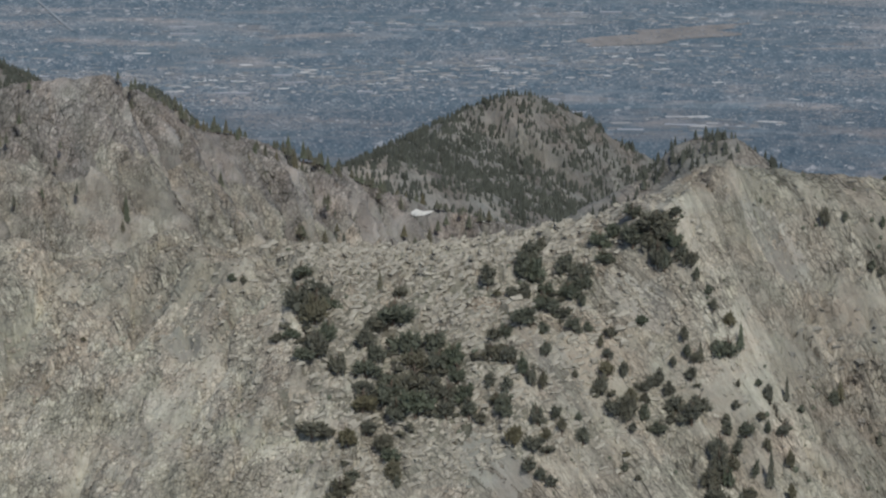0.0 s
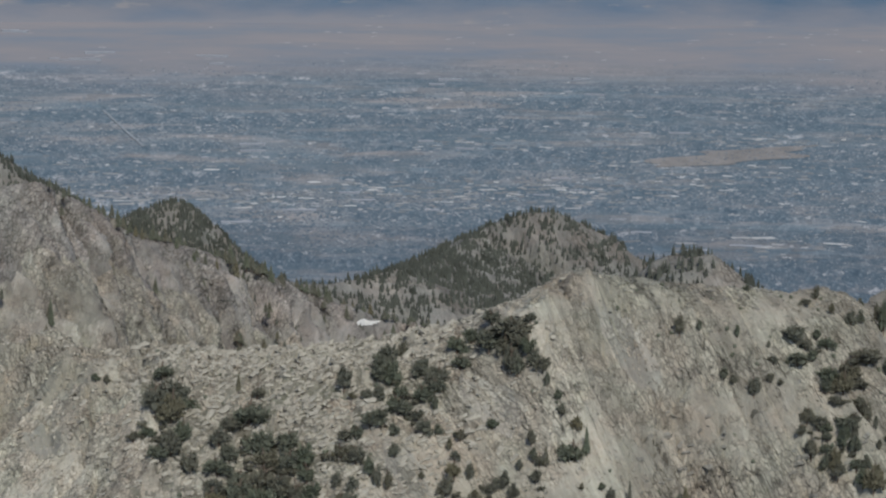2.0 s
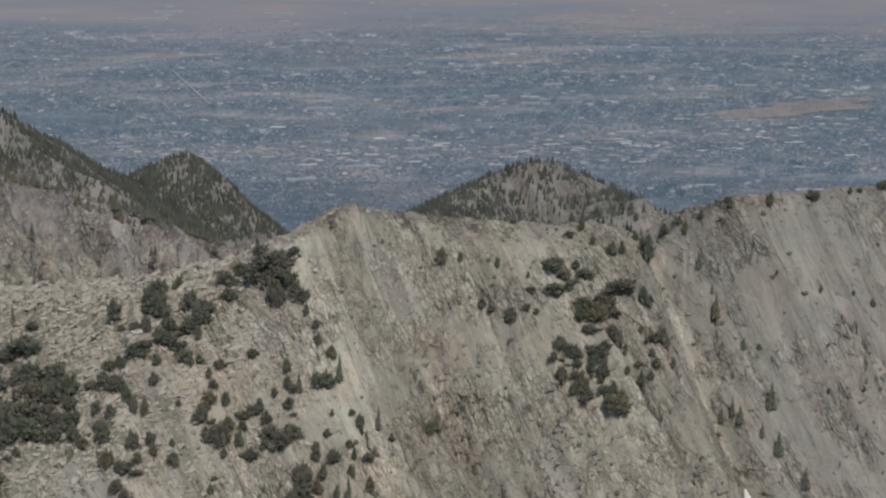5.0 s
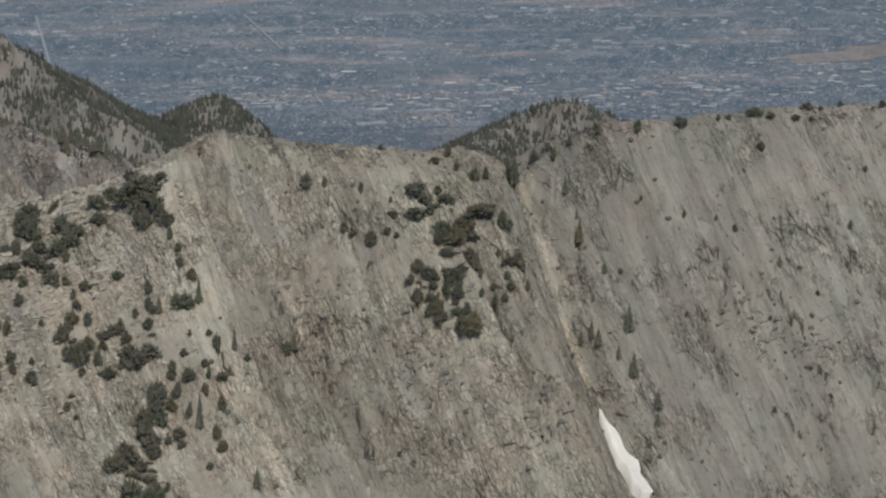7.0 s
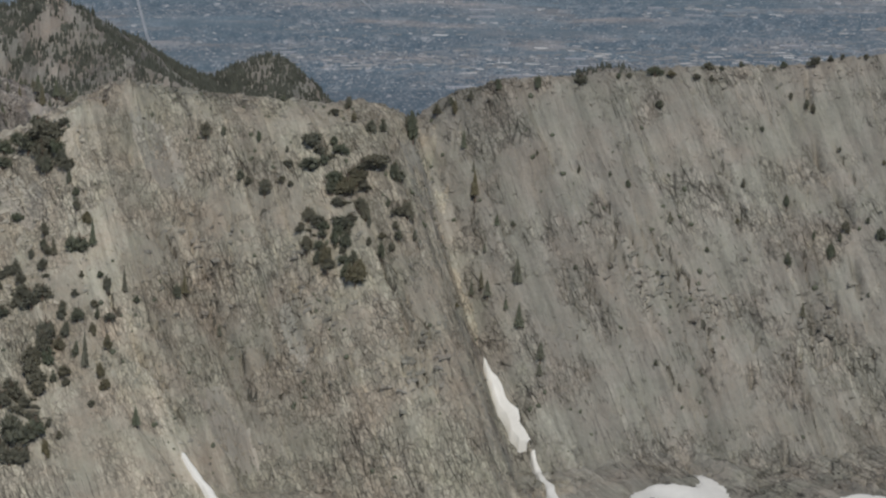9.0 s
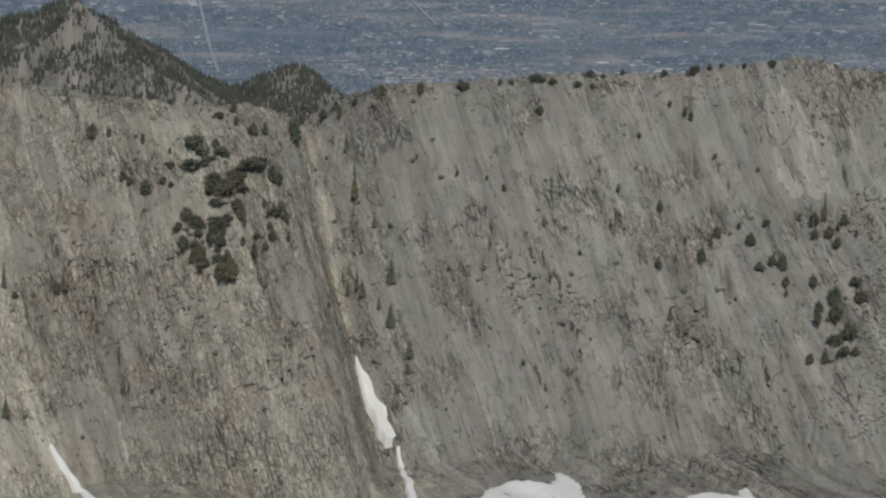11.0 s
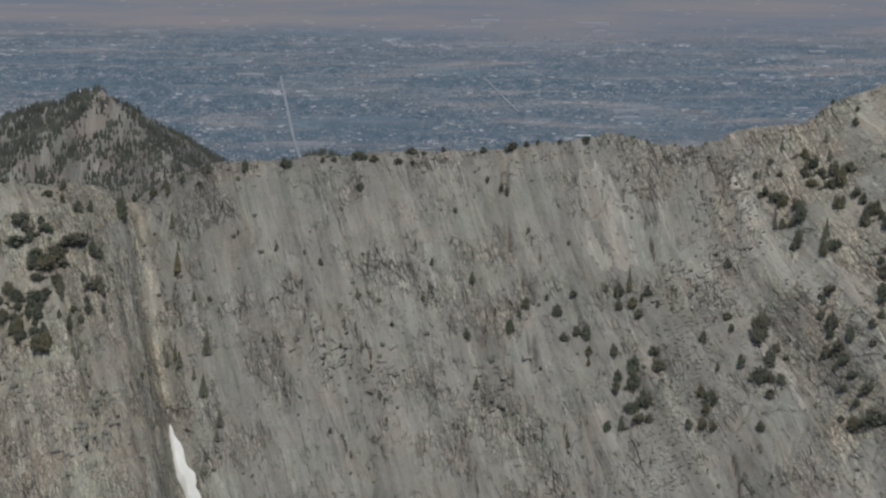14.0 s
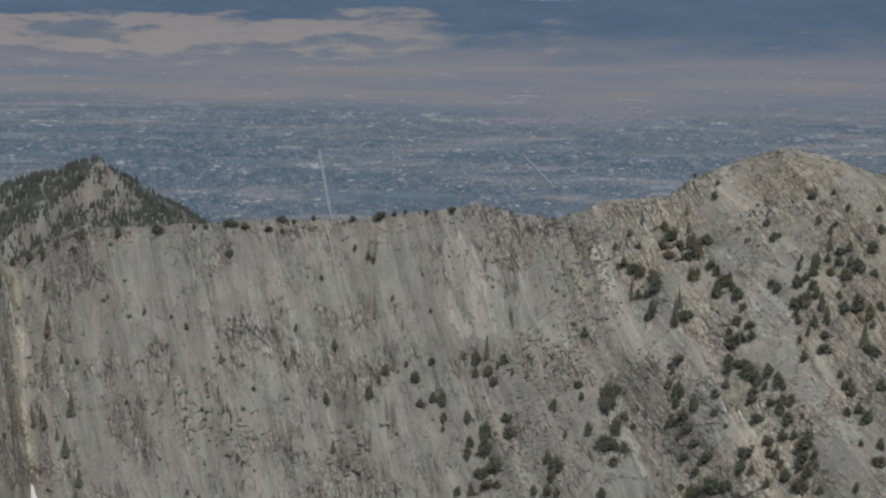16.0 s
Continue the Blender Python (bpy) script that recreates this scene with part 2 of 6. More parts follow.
def rock_material(name, pale, warm, dark, scale, lean, joints=1.0, rust=0.6, bed=1.0, rubble=0.53):
    """Weathered granite in leaning, angular joint blocks, with rusty and grey stains, clean pale slabs, and the shade
    of joints painted dark.
    """
    m, nt, bsdf = material(name)
    g = Graph(nt)
    raw = g.node("TexCoord").outputs["Object"]
    warp = g.node("TexNoise", Vector=raw, Scale=0.9 * scale, Detail=2.0, Roughness=0.5).outputs["Color"]
    warp = g.shift(raw, warp, 0.16 / scale)
    parts = g.node("SeparateXYZ", Vector=warp)
    sheared = g.maths("ADD", parts.outputs["X"], g.maths("MULTIPLY", parts.outputs["Y"], lean))

    def along(stretch):
        """Space drawn out along the bedding."""
        stretch = 1 - (1 - stretch) * bed
        return g.node("CombineXYZ", X=sheared, Y=g.maths("MULTIPLY", parts.outputs["Y"], stretch), Z=g.maths("MULTIPLY", parts.outputs["Z"], stretch)).outputs["Vector"]

    flow, slab, thread = along(0.22), along(0.09), along(0.03)
    broad = g.noise(raw, 0.05 * scale, 4, 0.6)
    stains = g.noise(raw, 0.09 * scale, 6, 0.68, 0.8)
    patches = g.noise(raw, 0.30 * scale, 6, 0.66, 0.5)
    streaks = g.noise(slab, 0.75 * scale, 6, 0.65)
    threads = g.noise(thread, 1.5 * scale, 5, 0.65)
    fine = g.noise(raw, 2.4 * scale, 6, 0.74)
    tone = g.ramp(streaks, (0.34, tuple(0.84 * c for c in pale)), (0.48, pale), (0.54, pale), (0.66, tuple(min(1, 1.13 * c) for c in pale)))
    tone = g.mix(1.0, tone, g.ramp(patches, (0.34, (0.88, 0.88, 0.88)), (0.5, (1, 1, 1)), (0.66, (1.10, 1.10, 1.09))), "MULTIPLY")
    tone = g.mix(g.maths("MULTIPLY", g.range(stains, 0.48, 0.62), rust), tone, warm)
    tone = g.mix(g.maths("MULTIPLY", g.range(stains, 0.44, 0.36), 0.35), tone, tuple(c * t for c, t in zip(pale, (0.84, 0.87, 0.77))))
    tone = g.mix(g.maths("MULTIPLY", g.range(broad, 0.48, 0.62), 0.4), tone, tuple(0.72 * c * t for c, t in zip(pale, (0.99, 1.0, 1.0))))
    tone = g.mix(1.0, tone, g.ramp(threads, (0.36, (0.90, 0.90, 0.90)), (0.46, (0.99, 0.99, 0.99)), (0.56, (1.0, 1.0, 1.0)), (0.68, (1.07, 1.07, 1.06))), "MULTIPLY")
    zone = g.range(g.noise(raw, 0.11 * scale, 5, 0.7), 0.46, 0.58, 0.08 * joints, joints)
    heights, cracks, steps = [], [], []
    for size, depth in ((0.36, 0.6), (0.9, 0.55), (2.1, 0.3)):
        cell = g.cells(flow, size * scale)
        own = g.node("SeparateColor", Color=cell.outputs["Color"])
        swing = 0.16 if size < 0.5 else 0.12
        shade = g.range(own.outputs[0], 0.0, 1.0, 1 - swing * depth, 1 + swing * depth)
        tint = g.node("CombineColor", Red=shade, Green=shade, Blue=shade).outputs["Color"]
        tone = g.mix(zone if size > 1 else 1.0, tone, g.mix(1.0, tone, tint, "MULTIPLY"))
        edge = g.cells(flow, size * scale, "DISTANCE_TO_EDGE").outputs["Distance"]
        some = g.range(g.noise(raw, 0.45 * size * scale, 2, 0.5), 0.50, 0.54)
        width = (0.022, 0.055, 0.11)[len(heights)]
        joint = g.maths("MULTIPLY", g.maths("MULTIPLY", g.range(edge, width, 0.3 * width), some), zone)
        cracks.append((joint, depth))
        heights.append(g.maths("MULTIPLY", g.maths("SUBTRACT", own.outputs[2], joint), 0.5 / size))
    # long thin sheets lying over one another, each with its own tone and a step at its edge
    for size, swing, step in ((0.22, 0.15, 2.0), (0.6, 0.11, 0.9)):
        sheet = g.node("SeparateColor", Color=g.cells(along(0.07), size * scale).outputs["Color"])
        shade = g.range(sheet.outputs[1], 0.0, 1.0, 1 - swing, 1 + swing)
        tone = g.mix(1.0, tone, g.node("CombineColor", Red=shade, Green=shade, Blue=shade).outputs["Color"], "MULTIPLY")
        steps.append(g.maths("MULTIPLY", sheet.outputs[2], step))
    # short open cracks along the bedding, and shade under small flakes, both painted dark
    for vector, size, width, depth in ((slab, 0.7, 0.012, 0.6), (thread, 0.7, 0.010, 0.5)):
        line = g.maths("ABSOLUTE", g.maths("SUBTRACT", g.noise(vector, size * scale, 3, 0.5), 0.5))
        where = g.range(g.noise(raw, 0.2 * size * scale, 4, 0.65), 0.53, 0.58)
        cracks.append((g.maths("MULTIPLY", g.range(line, width, 0.25 * width), where), depth))
    nicks = g.noise(along(0.30), 1.5 * scale, 4, 0.62)
    nick = g.maths("MULTIPLY", g.range(nicks, 0.37, 0.345), g.range(g.noise(raw, 0.28 * scale, 4, 0.7), 0.47, 0.57))
    cracks.append((nick, 0.2))
    tone = g.mix(g.maths("MULTIPLY", g.range(nicks, 0.60, 0.68), 0.25), tone, tuple(min(1, 1.35 * c) for c in pale))
    for crack, depth in cracks:
        tone = g.mix(g.maths("MULTIPLY", crack, depth * min(1.0, 0.35 + joints * 0.65)), tone, dark)
    grain = g.ramp(fine, (0.34, (0.92, 0.92, 0.92)), (0.66, (1.09, 1.09, 1.09)))
    # rubbly, weathered places with a coarse speckle, between smooth ones
    rubbly = g.range(g.noise(raw, 0.11 * scale, 6, 0.72), rubble - 0.04, rubble + 0.04)
    shard = g.cells(along(0.45), 2.3 * scale)
    rim = g.cells(along(0.45), 2.3 * scale, "DISTANCE_TO_EDGE").outputs["Distance"]
    shade = g.range(g.node("SeparateColor", Color=shard.outputs["Color"]).outputs[1], 0.0, 1.0, 0.80, 1.26)
    shade = g.maths("MULTIPLY", shade, g.range(rim, 0.03, 0.12, 0.62, 1.0))
    shade = g.maths("MULTIPLY", shade, g.range(g.noise(raw, 3.2 * scale, 4, 0.7), 0.3, 0.7, 0.78, 1.22))
    speck = g.node("CombineColor", Red=shade, Green=g.maths("MULTIPLY", shade, 0.99), Blue=g.maths("MULTIPLY", shade, 0.975)).outputs["Color"]
    grain = g.mix(rubbly, grain, speck)
    hue = g.ramp(g.noise(raw, 0.16 * scale, 5, 0.65), (0.38, (0.97, 1.0, 0.985)), (0.5, (1, 1, 1)), (0.62, (1.035, 0.99, 0.975)))
    tone = g.mix(1.0, tone, hue, "MULTIPLY")
    nt.links.new(g.mix(1.0, tone, grain, "MULTIPLY"), bsdf.inputs["Base Color"])
    bsdf.inputs["Roughness"].default_value = 0.92
    bsdf.inputs["Specular IOR Level"].default_value = 0.2
    relief = g.maths("ADD", g.maths("ADD", heights[1], heights[2]), g.maths("ADD", g.maths("MULTIPLY", fine, 0.25), g.maths("MULTIPLY", nicks, 0.9)))
    relief = g.maths("ADD", relief, g.maths("ADD", *steps))
    nt.links.new(g.bump(relief, 0.75, 0.42 / scale), bsdf.inputs["Normal"])
    return m


ROCK = rock_material("granite", (0.291, 0.272, 0.229), (0.275, 0.250, 0.198), (0.052, 0.048, 0.042), 1.0, 0.72, 1.0, 0.4)
TAN_ROCK = rock_material("tan_granite", (0.358, 0.329, 0.264), (0.35, 0.295, 0.224), (0.055, 0.048, 0.04), 1.0, 0.72, 1.0, 0.6, 1.0, 0.46)
SOIL = rock_material("thin_soil", (0.235, 0.215, 0.170), (0.19, 0.185, 0.13), (0.07, 0.066, 0.05), 1.6, 0.0, 0.6, 0.7, 0.0)
# near-black rock colour that paints the shade inside open cracks
CRACK_SHADE = rock_material("crack_shade", (0.115, 0.106, 0.086), (0.12, 0.105, 0.075), (0.04, 0.036, 0.03), 1.6, 0.0, 0.6, 0.7, 0.0)
TALUS = rock_material("talus", (0.425, 0.390, 0.316), (0.30, 0.26, 0.195), (0.09, 0.08, 0.068), 1.2, -0.5, 0.9, 0.6, 0.6, 0.44)
PALE_SLAB = rock_material("clean_slab", (0.352, 0.328, 0.274), (0.38, 0.345, 0.28), (0.15, 0.14, 0.12), 0.8, 0.72, 0.35)
APRON = rock_material("cliff_foot_rubble", (0.352, 0.324, 0.272), (0.30, 0.255, 0.198), (0.075, 0.07, 0.06), 1.0, -0.5, 0.9, 0.5, 0.7, 0.46)
CLIFF_ROCK = rock_material("cliff_granite", (0.284, 0.261, 0.233), (0.272, 0.22, 0.17), (0.06, 0.057, 0.052), 0.9, -0.5, 1.0, 0.4, 0.75, 0.47)
FAR_ROCK = rock_material("far_granite", (0.250, 0.236, 0.206), (0.25, 0.216, 0.175), (0.12, 0.112, 0.10), 0.35, 0.3)


def ground_material():
    # the distance haze is painted into these base colours as a blue-grey tint
    m, nt, bsdf = material("valley_ground")
    g = Graph(nt)
    true = g.node("UVMap")
    true.uv_map = "UVMap"
    uv = true.outputs["UV"]
    far = g.node("SeparateXYZ", Vector=uv).outputs["Y"]
    around = g.node("UVMap")
    around.uv_map = "Radial"
    grid = around.outputs["UV"]
    fine, wide, broad = g.mapped(grid, (1, 0.13, 1)), g.mapped(grid, (1, 0.26, 1)), g.mapped(grid, (0.45, 0.5, 1))
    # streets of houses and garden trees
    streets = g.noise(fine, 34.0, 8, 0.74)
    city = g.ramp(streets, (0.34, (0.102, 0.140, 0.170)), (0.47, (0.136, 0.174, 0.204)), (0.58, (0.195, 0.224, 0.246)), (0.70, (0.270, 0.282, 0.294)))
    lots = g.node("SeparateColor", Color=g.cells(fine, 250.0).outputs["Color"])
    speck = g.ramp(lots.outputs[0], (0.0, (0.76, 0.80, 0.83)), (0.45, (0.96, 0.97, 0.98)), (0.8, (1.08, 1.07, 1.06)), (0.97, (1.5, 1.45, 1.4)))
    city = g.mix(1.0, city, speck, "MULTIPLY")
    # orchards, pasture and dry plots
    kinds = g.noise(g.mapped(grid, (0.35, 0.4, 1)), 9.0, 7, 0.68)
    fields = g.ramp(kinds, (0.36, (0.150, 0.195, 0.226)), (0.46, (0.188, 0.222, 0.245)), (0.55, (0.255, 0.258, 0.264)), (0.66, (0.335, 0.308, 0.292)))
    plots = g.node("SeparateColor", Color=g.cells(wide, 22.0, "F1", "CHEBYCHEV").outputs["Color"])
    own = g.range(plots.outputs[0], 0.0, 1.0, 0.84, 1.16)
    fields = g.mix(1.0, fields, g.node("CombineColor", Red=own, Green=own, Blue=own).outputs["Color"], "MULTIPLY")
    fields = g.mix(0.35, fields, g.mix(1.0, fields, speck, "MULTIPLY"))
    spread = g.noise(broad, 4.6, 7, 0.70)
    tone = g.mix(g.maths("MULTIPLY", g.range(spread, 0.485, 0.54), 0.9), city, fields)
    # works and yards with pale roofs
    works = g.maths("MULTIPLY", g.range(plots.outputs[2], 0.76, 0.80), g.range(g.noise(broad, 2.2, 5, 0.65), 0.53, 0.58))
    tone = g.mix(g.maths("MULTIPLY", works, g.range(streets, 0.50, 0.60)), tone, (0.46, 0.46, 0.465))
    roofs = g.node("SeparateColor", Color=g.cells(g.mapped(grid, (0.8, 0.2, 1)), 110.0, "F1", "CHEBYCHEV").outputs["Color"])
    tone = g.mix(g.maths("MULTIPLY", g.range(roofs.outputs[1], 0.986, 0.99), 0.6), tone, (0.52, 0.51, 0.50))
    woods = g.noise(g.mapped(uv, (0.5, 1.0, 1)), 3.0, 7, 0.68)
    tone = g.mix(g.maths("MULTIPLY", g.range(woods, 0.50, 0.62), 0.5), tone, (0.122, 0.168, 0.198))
    # the dry plain beyond the towns, paler, with haze painted into its colours
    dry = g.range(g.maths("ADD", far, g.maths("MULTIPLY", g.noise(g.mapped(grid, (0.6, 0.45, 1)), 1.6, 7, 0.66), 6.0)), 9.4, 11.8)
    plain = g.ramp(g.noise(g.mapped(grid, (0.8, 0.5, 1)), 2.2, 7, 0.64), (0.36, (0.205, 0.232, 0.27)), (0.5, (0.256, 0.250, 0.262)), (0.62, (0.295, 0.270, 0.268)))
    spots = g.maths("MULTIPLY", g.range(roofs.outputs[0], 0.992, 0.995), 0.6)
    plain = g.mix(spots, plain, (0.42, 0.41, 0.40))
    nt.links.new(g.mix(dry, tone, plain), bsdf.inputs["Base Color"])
    bsdf.inputs["Roughness"].default_value = 1.0
    bsdf.inputs["Specular IOR Level"].default_value = 0.0
    return m


GROUND = ground_material()


# ---- the valley floor, one sheet to the horizon ----
CENTRE = (95.0, -14.0)


def valley_point(distance):
    """How far out and how high the sheet lies for a true distance over the valley, which rises gently towards the skyline."""
    if distance <= 3600:
        return distance, 0.0
    q = 3600.0 / distance
    out = 12 * (405 - 105 * q)
    return out, 414 * (1 - out / distance)


def build_ground():
    me = bpy.data.meshes.new("ground")
    rings = [0, 400, 900, 1500, 2000, 2500, 3000, 3300, 3600] + [3600 / (1 - 0.025 * n) for n in range(1, 29)]
    verts, faces, true, radial = [], [], [], []
    n = 320
    for d in rings:
        out, z = valley_point(d)
        for k in range(n):
            a = 2 * math.pi * k / n
            verts.append((CENTRE[0] + out * math.cos(a), CENTRE[1] + out * math.sin(a), z))
            true.append((d * math.cos(a) / 1000, d * math.sin(a) / 1000))
            radial.append((-5 * a, 5 * math.log(max(d, 400) / 5000)))
    for r in range(len(rings) - 1):
        for k in range(n):
            a, b = r * n + k, r * n + (k + 1) % n
            faces.append((a, b, b + n, a + n))
    me.from_pydata(verts, [], faces)
    uv = me.uv_layers.new(name="UVMap")
    for loop in me.loops:
        uv.data[loop.index].uv = true[loop.vertex_index]
    uv = me.uv_layers.new(name="Radial")
    for loop in me.loops:
        uv.data[loop.index].uv = radial[loop.vertex_index]
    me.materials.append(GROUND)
    return tagged(new("ground", me), "wide hazy valley floor with towns and dry fields", "ground", kind="structure")


build_ground()


# ---- near ridge ----
# clean slabs: x, y, half width, half length; and open joints
SLABS = [(33.9, 254.6, 2.9, 2.4), (19.7, 248.7, 2.8, 2.7), (110.5, 257.4, 3.4, 2.6), (86.8, 259.5, 1.9, 3.1),
         (157.1, 271.5, 3.2, 5.0), (139.3, 274.6, 1.6, 6.4), (46.5, 235.4, 2.8, 3.3),
         (-26.4, 246.7, 1.8, 1.3), (153.4, 274.5, 2.0, 4.0), (159.3, 264.9, 2.2, 4.0),
         (147.0, 267.8, 2.5, 4.0), (151.5, 264.0, 1.8, 3.0), (162.8, 257.4, 2.0, 3.5), (171.3, 246.2, 4.0, 5.0), (120.4, 274.8, 4.0, 3.5),
         (11.5, 241.0, 2.0, 3.2), (4.6, 232.3, 2.5, 3.5), (52.2, 242.4, 1.0, 2.0)]
JOINTS = [[(107.5, 253.8), (107.8, 256.4), (109.7, 258.5), (112.9, 261.1)], [(106.7, 279.7), (108.1, 274.1), (112.1, 268.3), (113.5, 263.5)],
          [(105.1, 268.2), (109.8, 264.2), (112.6, 259.0)], [(36.9, 240.7), (38.4, 236.7), (42.8, 233.0)],
          [(105.1, 247.7), (106.3, 253.9), (106.7, 258.1)], [(85.5, 261.0), (84.7, 258.4), (86.4, 258.1)],
          [(40.6, 253.8), (38.3, 252.2), (35.0, 248.9)], [(34.0, 240.2), (35.5, 237.3), (37.2, 236.0)],
          [(101.6, 252.6), (101.7, 255.8), (102.4, 257.7)], [(118.4, 276.0), (123.0, 277.3)]]
# shattered places: x, y, radius
SHATTERED = [(88.3, 259.7, 4), (95.1, 258.0, 5), (110.0, 260.2, 5), (41.0, 248.3, 6), (53.8, 244.6, 6), (130.3, 270.3, 4), (134.7, 277.8, 4),
             (67.3, 238.8, 4)]


def smooth_slabs(x, y):
    """1 on a clean slab, falling to 0 round it."""
    out = np.zeros(x.shape)
    for cx, cy, wide, long in SLABS:
        f = ((x - cx + 0.72 * (y - cy)) / wide) ** 2 + ((y - cy) / long) ** 2
        out = np.maximum(out, np.clip(1.6 - f, 0, 1))
    return out


def open_joints(x, y):
    out = np.zeros(x.shape)
    for line in JOINTS:
        best = np.full(x.shape, 1e9)
        for (x0, y0), (x1, y1) in zip(line, line[1:]):
            dx, dy = x1 - x0, y1 - y0
            f = np.clip(((x - x0) * dx + (y - y0) * dy) / (dx * dx + dy * dy), 0, 1)
            best = np.minimum(best, np.hypot(x - x0 - f * dx, y - y0 - f * dy))
        out = np.maximum(out, np.exp(-((best / 0.38) ** 2)))
    return out


def fractures(x, y, seed=3):
    """Short, jagged open cracks, gathered in the shattered places and strewn over the face: their depth."""
    rng = random.Random(seed)
    depth = np.zeros(x.shape)
    starts = [(rng.gauss(cx, 0.6 * r), rng.gauss(cy, 0.6 * r)) for cx, cy, r in SHATTERED for _ in range(9)]
    starts += [(rng.uniform(14, 172), rng.uniform(236, 277)) for _ in range(60)]
    for px, py in starts:
        rows, cols = np.searchsorted(y[:, 0], (py - 5, py + 5)), np.searchsorted(x[0], (px - 5, px + 5))
        if rows[0] == rows[1] or cols[0] == cols[1]:
            continue
        window = np.s_[rows[0]:rows[1], cols[0]:cols[1]]
        gx, gy = x[window], y[window]
        long, deep, wide = rng.uniform(0.5, 1.5), rng.uniform(0.6, 1.5), rng.uniform(0.12, 0.2)
        across = rng.random() < 0.35
        ax, ay = px, py
        for _ in range(rng.randint(2, 3)):
            way = (rng.uniform(0.6, 1.0), rng.uniform(-0.3, 0.35)) if across else (-0.6 + rng.gauss(0, 0.3), 0.8)
            bx, by = ax + long * way[0], ay + long * way[1]
            f = np.clip(((gx - ax) * (bx - ax) + (gy - ay) * (by - ay)) / ((bx - ax) ** 2 + (by - ay) ** 2), 0, 1)
            far = np.hypot(gx - ax - f * (bx - ax), gy - ay - f * (by - ay))
            depth[window] = np.maximum(depth[window], deep * np.exp(-((far / wide) ** 2)))
            ax, ay = bx, by
    return depth


def rough_near(x, y, z):
    ahead = column(NEAR_CREST, 1, x) - y
    face = np.clip(ahead / 3, 0, 1)
    saddle = np.clip(1.3 - np.abs(x - 1) / 14, 0, 1) * np.clip((y - 247) / 4, 0, 1) * np.clip((270 - y) / 4, 0, 1)
    left = np.clip((-8 - x) / 12, 0, 1)
    wx, wy = 0.35 * fbm(x / 4, y / 4, 2, 5), 0.6 * fbm(x / 6, y / 6, 2, 15)
    u = station(x, y) + 0.12 * (y - 262) * np.clip((x - 20) / 30, 0, 1) + wx
    v = y + wy
    broken = np.clip(0.10 + 0.9 * fbm(x / 11, y / 11, 4, 41), 0.03, 0.5)
    for cx, cy, r in SHATTERED:
        broken = np.maximum(broken, 1.5 * np.exp(-(((x - cx) ** 2 + (y - cy) ** 2) / r**2)) * 0.7)
    big = 0.8 * fbm(u / 15, v / 34, 3, 3) + 0.7 * fbm(x / 20, y / 20, 3, 11)
    ribs = 0.5 * ridged(u / 6.0, v / 24, 2, 21)
    plate, rim = blocks(u + 0.5 * np.sin(v / 3.0), v, 3.6, 15.0, 31, 0.6)
    strip, _ = blocks(u, v, 1.1, 11.0, 35, 0.4)
    cut = np.clip(0.35 + 1.6 * perlin(x / 3.5, y / 3.5, 33), 0, 1)
    rocky = ribs + 0.55 * plate - 0.45 * cut * np.clip(1 - rim / 0.08, 0, 1) + 0.16 * strip
    for wide, tall, high, seed in ((1.7, 4.0, 0.8, 9), (0.9, 1.7, 0.6, 13)):
        h, e = blocks(u, v, wide, tall, seed)
        rocky = rocky + broken * high * (h - (0.35 + 1.2 * cut) * np.clip(1 - e / 0.14, 0, 1))
    h3, e3 = blocks(x + 0.3 * wx, y, 0.8, 0.7, 15)
    h4, e4 = blocks(x, y + 0.3 * wy, 1.9, 1.5, 17)
    rubble = 0.6 * h3 + 0.6 * h4 - 0.2 * np.clip(1 - e3 / 0.2, 0, 1)
    talus = 0.3 * fbm(x / 2.0, y / 1.6, 2, 19) + 0.35 * h3 + 0.6 * h4 * broken
    ledge, brink = blocks(x - 0.6 * y + 2 * wx, y + 0.3 * x + 2 * wy, 6.0, 8.0, 45, 0.4)
    keep = (1 - 0.85 * saddle) * (1 - 0.35 * left) * (1 - 0.75 * smooth_slabs(x, y))
    z = z - fractures(x, y)
    z = z - 2.4 * open_joints(x + 0.9 * wx, y + 0.5 * wy) * np.clip(0.5 + 1.6 * perlin(x / 2.2, y / 2.2, 23), 0, 1)
    crest = 0.32 + 0.68 * face
    return z + big * (0.2 + 0.8 * face) * (1 - 0.6 * saddle) + crest * keep * rocky + (rubble - 0.35) * saddle + talus * left * crest + left * (1.1 * fbm(x / 10, y / 10, 3, 27) + 1.5 * ledge - 0.7 * np.clip(1 - brink / 0.08, 0, 1))


xs = np.r_[np.arange(-72, -14, 0.3), np.arange(-14, 177, 0.2), np.arange(177, 204, 0.8)]
ys = np.r_[np.arange(190, 224, 0.8), np.arange(224, 291, 0.2), np.arange(291, 320, 0.8)]
gx, gy = np.meshgrid(xs, ys)
NEAR_Z = rough_near(gx, gy, near_ridge(gx, gy))
NEAR_XS, NEAR_YS = xs, ys
me = grid_mesh("near_ridge", xs, ys, NEAR_Z)
me.materials.append(ROCK)
me.materials.append(TALUS)
fx, fy = np.meshgrid(xs[:-1], ys[:-1])
me.materials.append(PALE_SLAB)
me.materials.append(TAN_ROCK)
me.materials.append(SOIL)
me.materials.append(CRACK_SHADE)
loose = (fx + 7 * fbm(fx / 9, fy / 9, 4, 77) + 0.4 * (fy - 255)) < -13
fu = fx + 0.72 * (fy - 262)
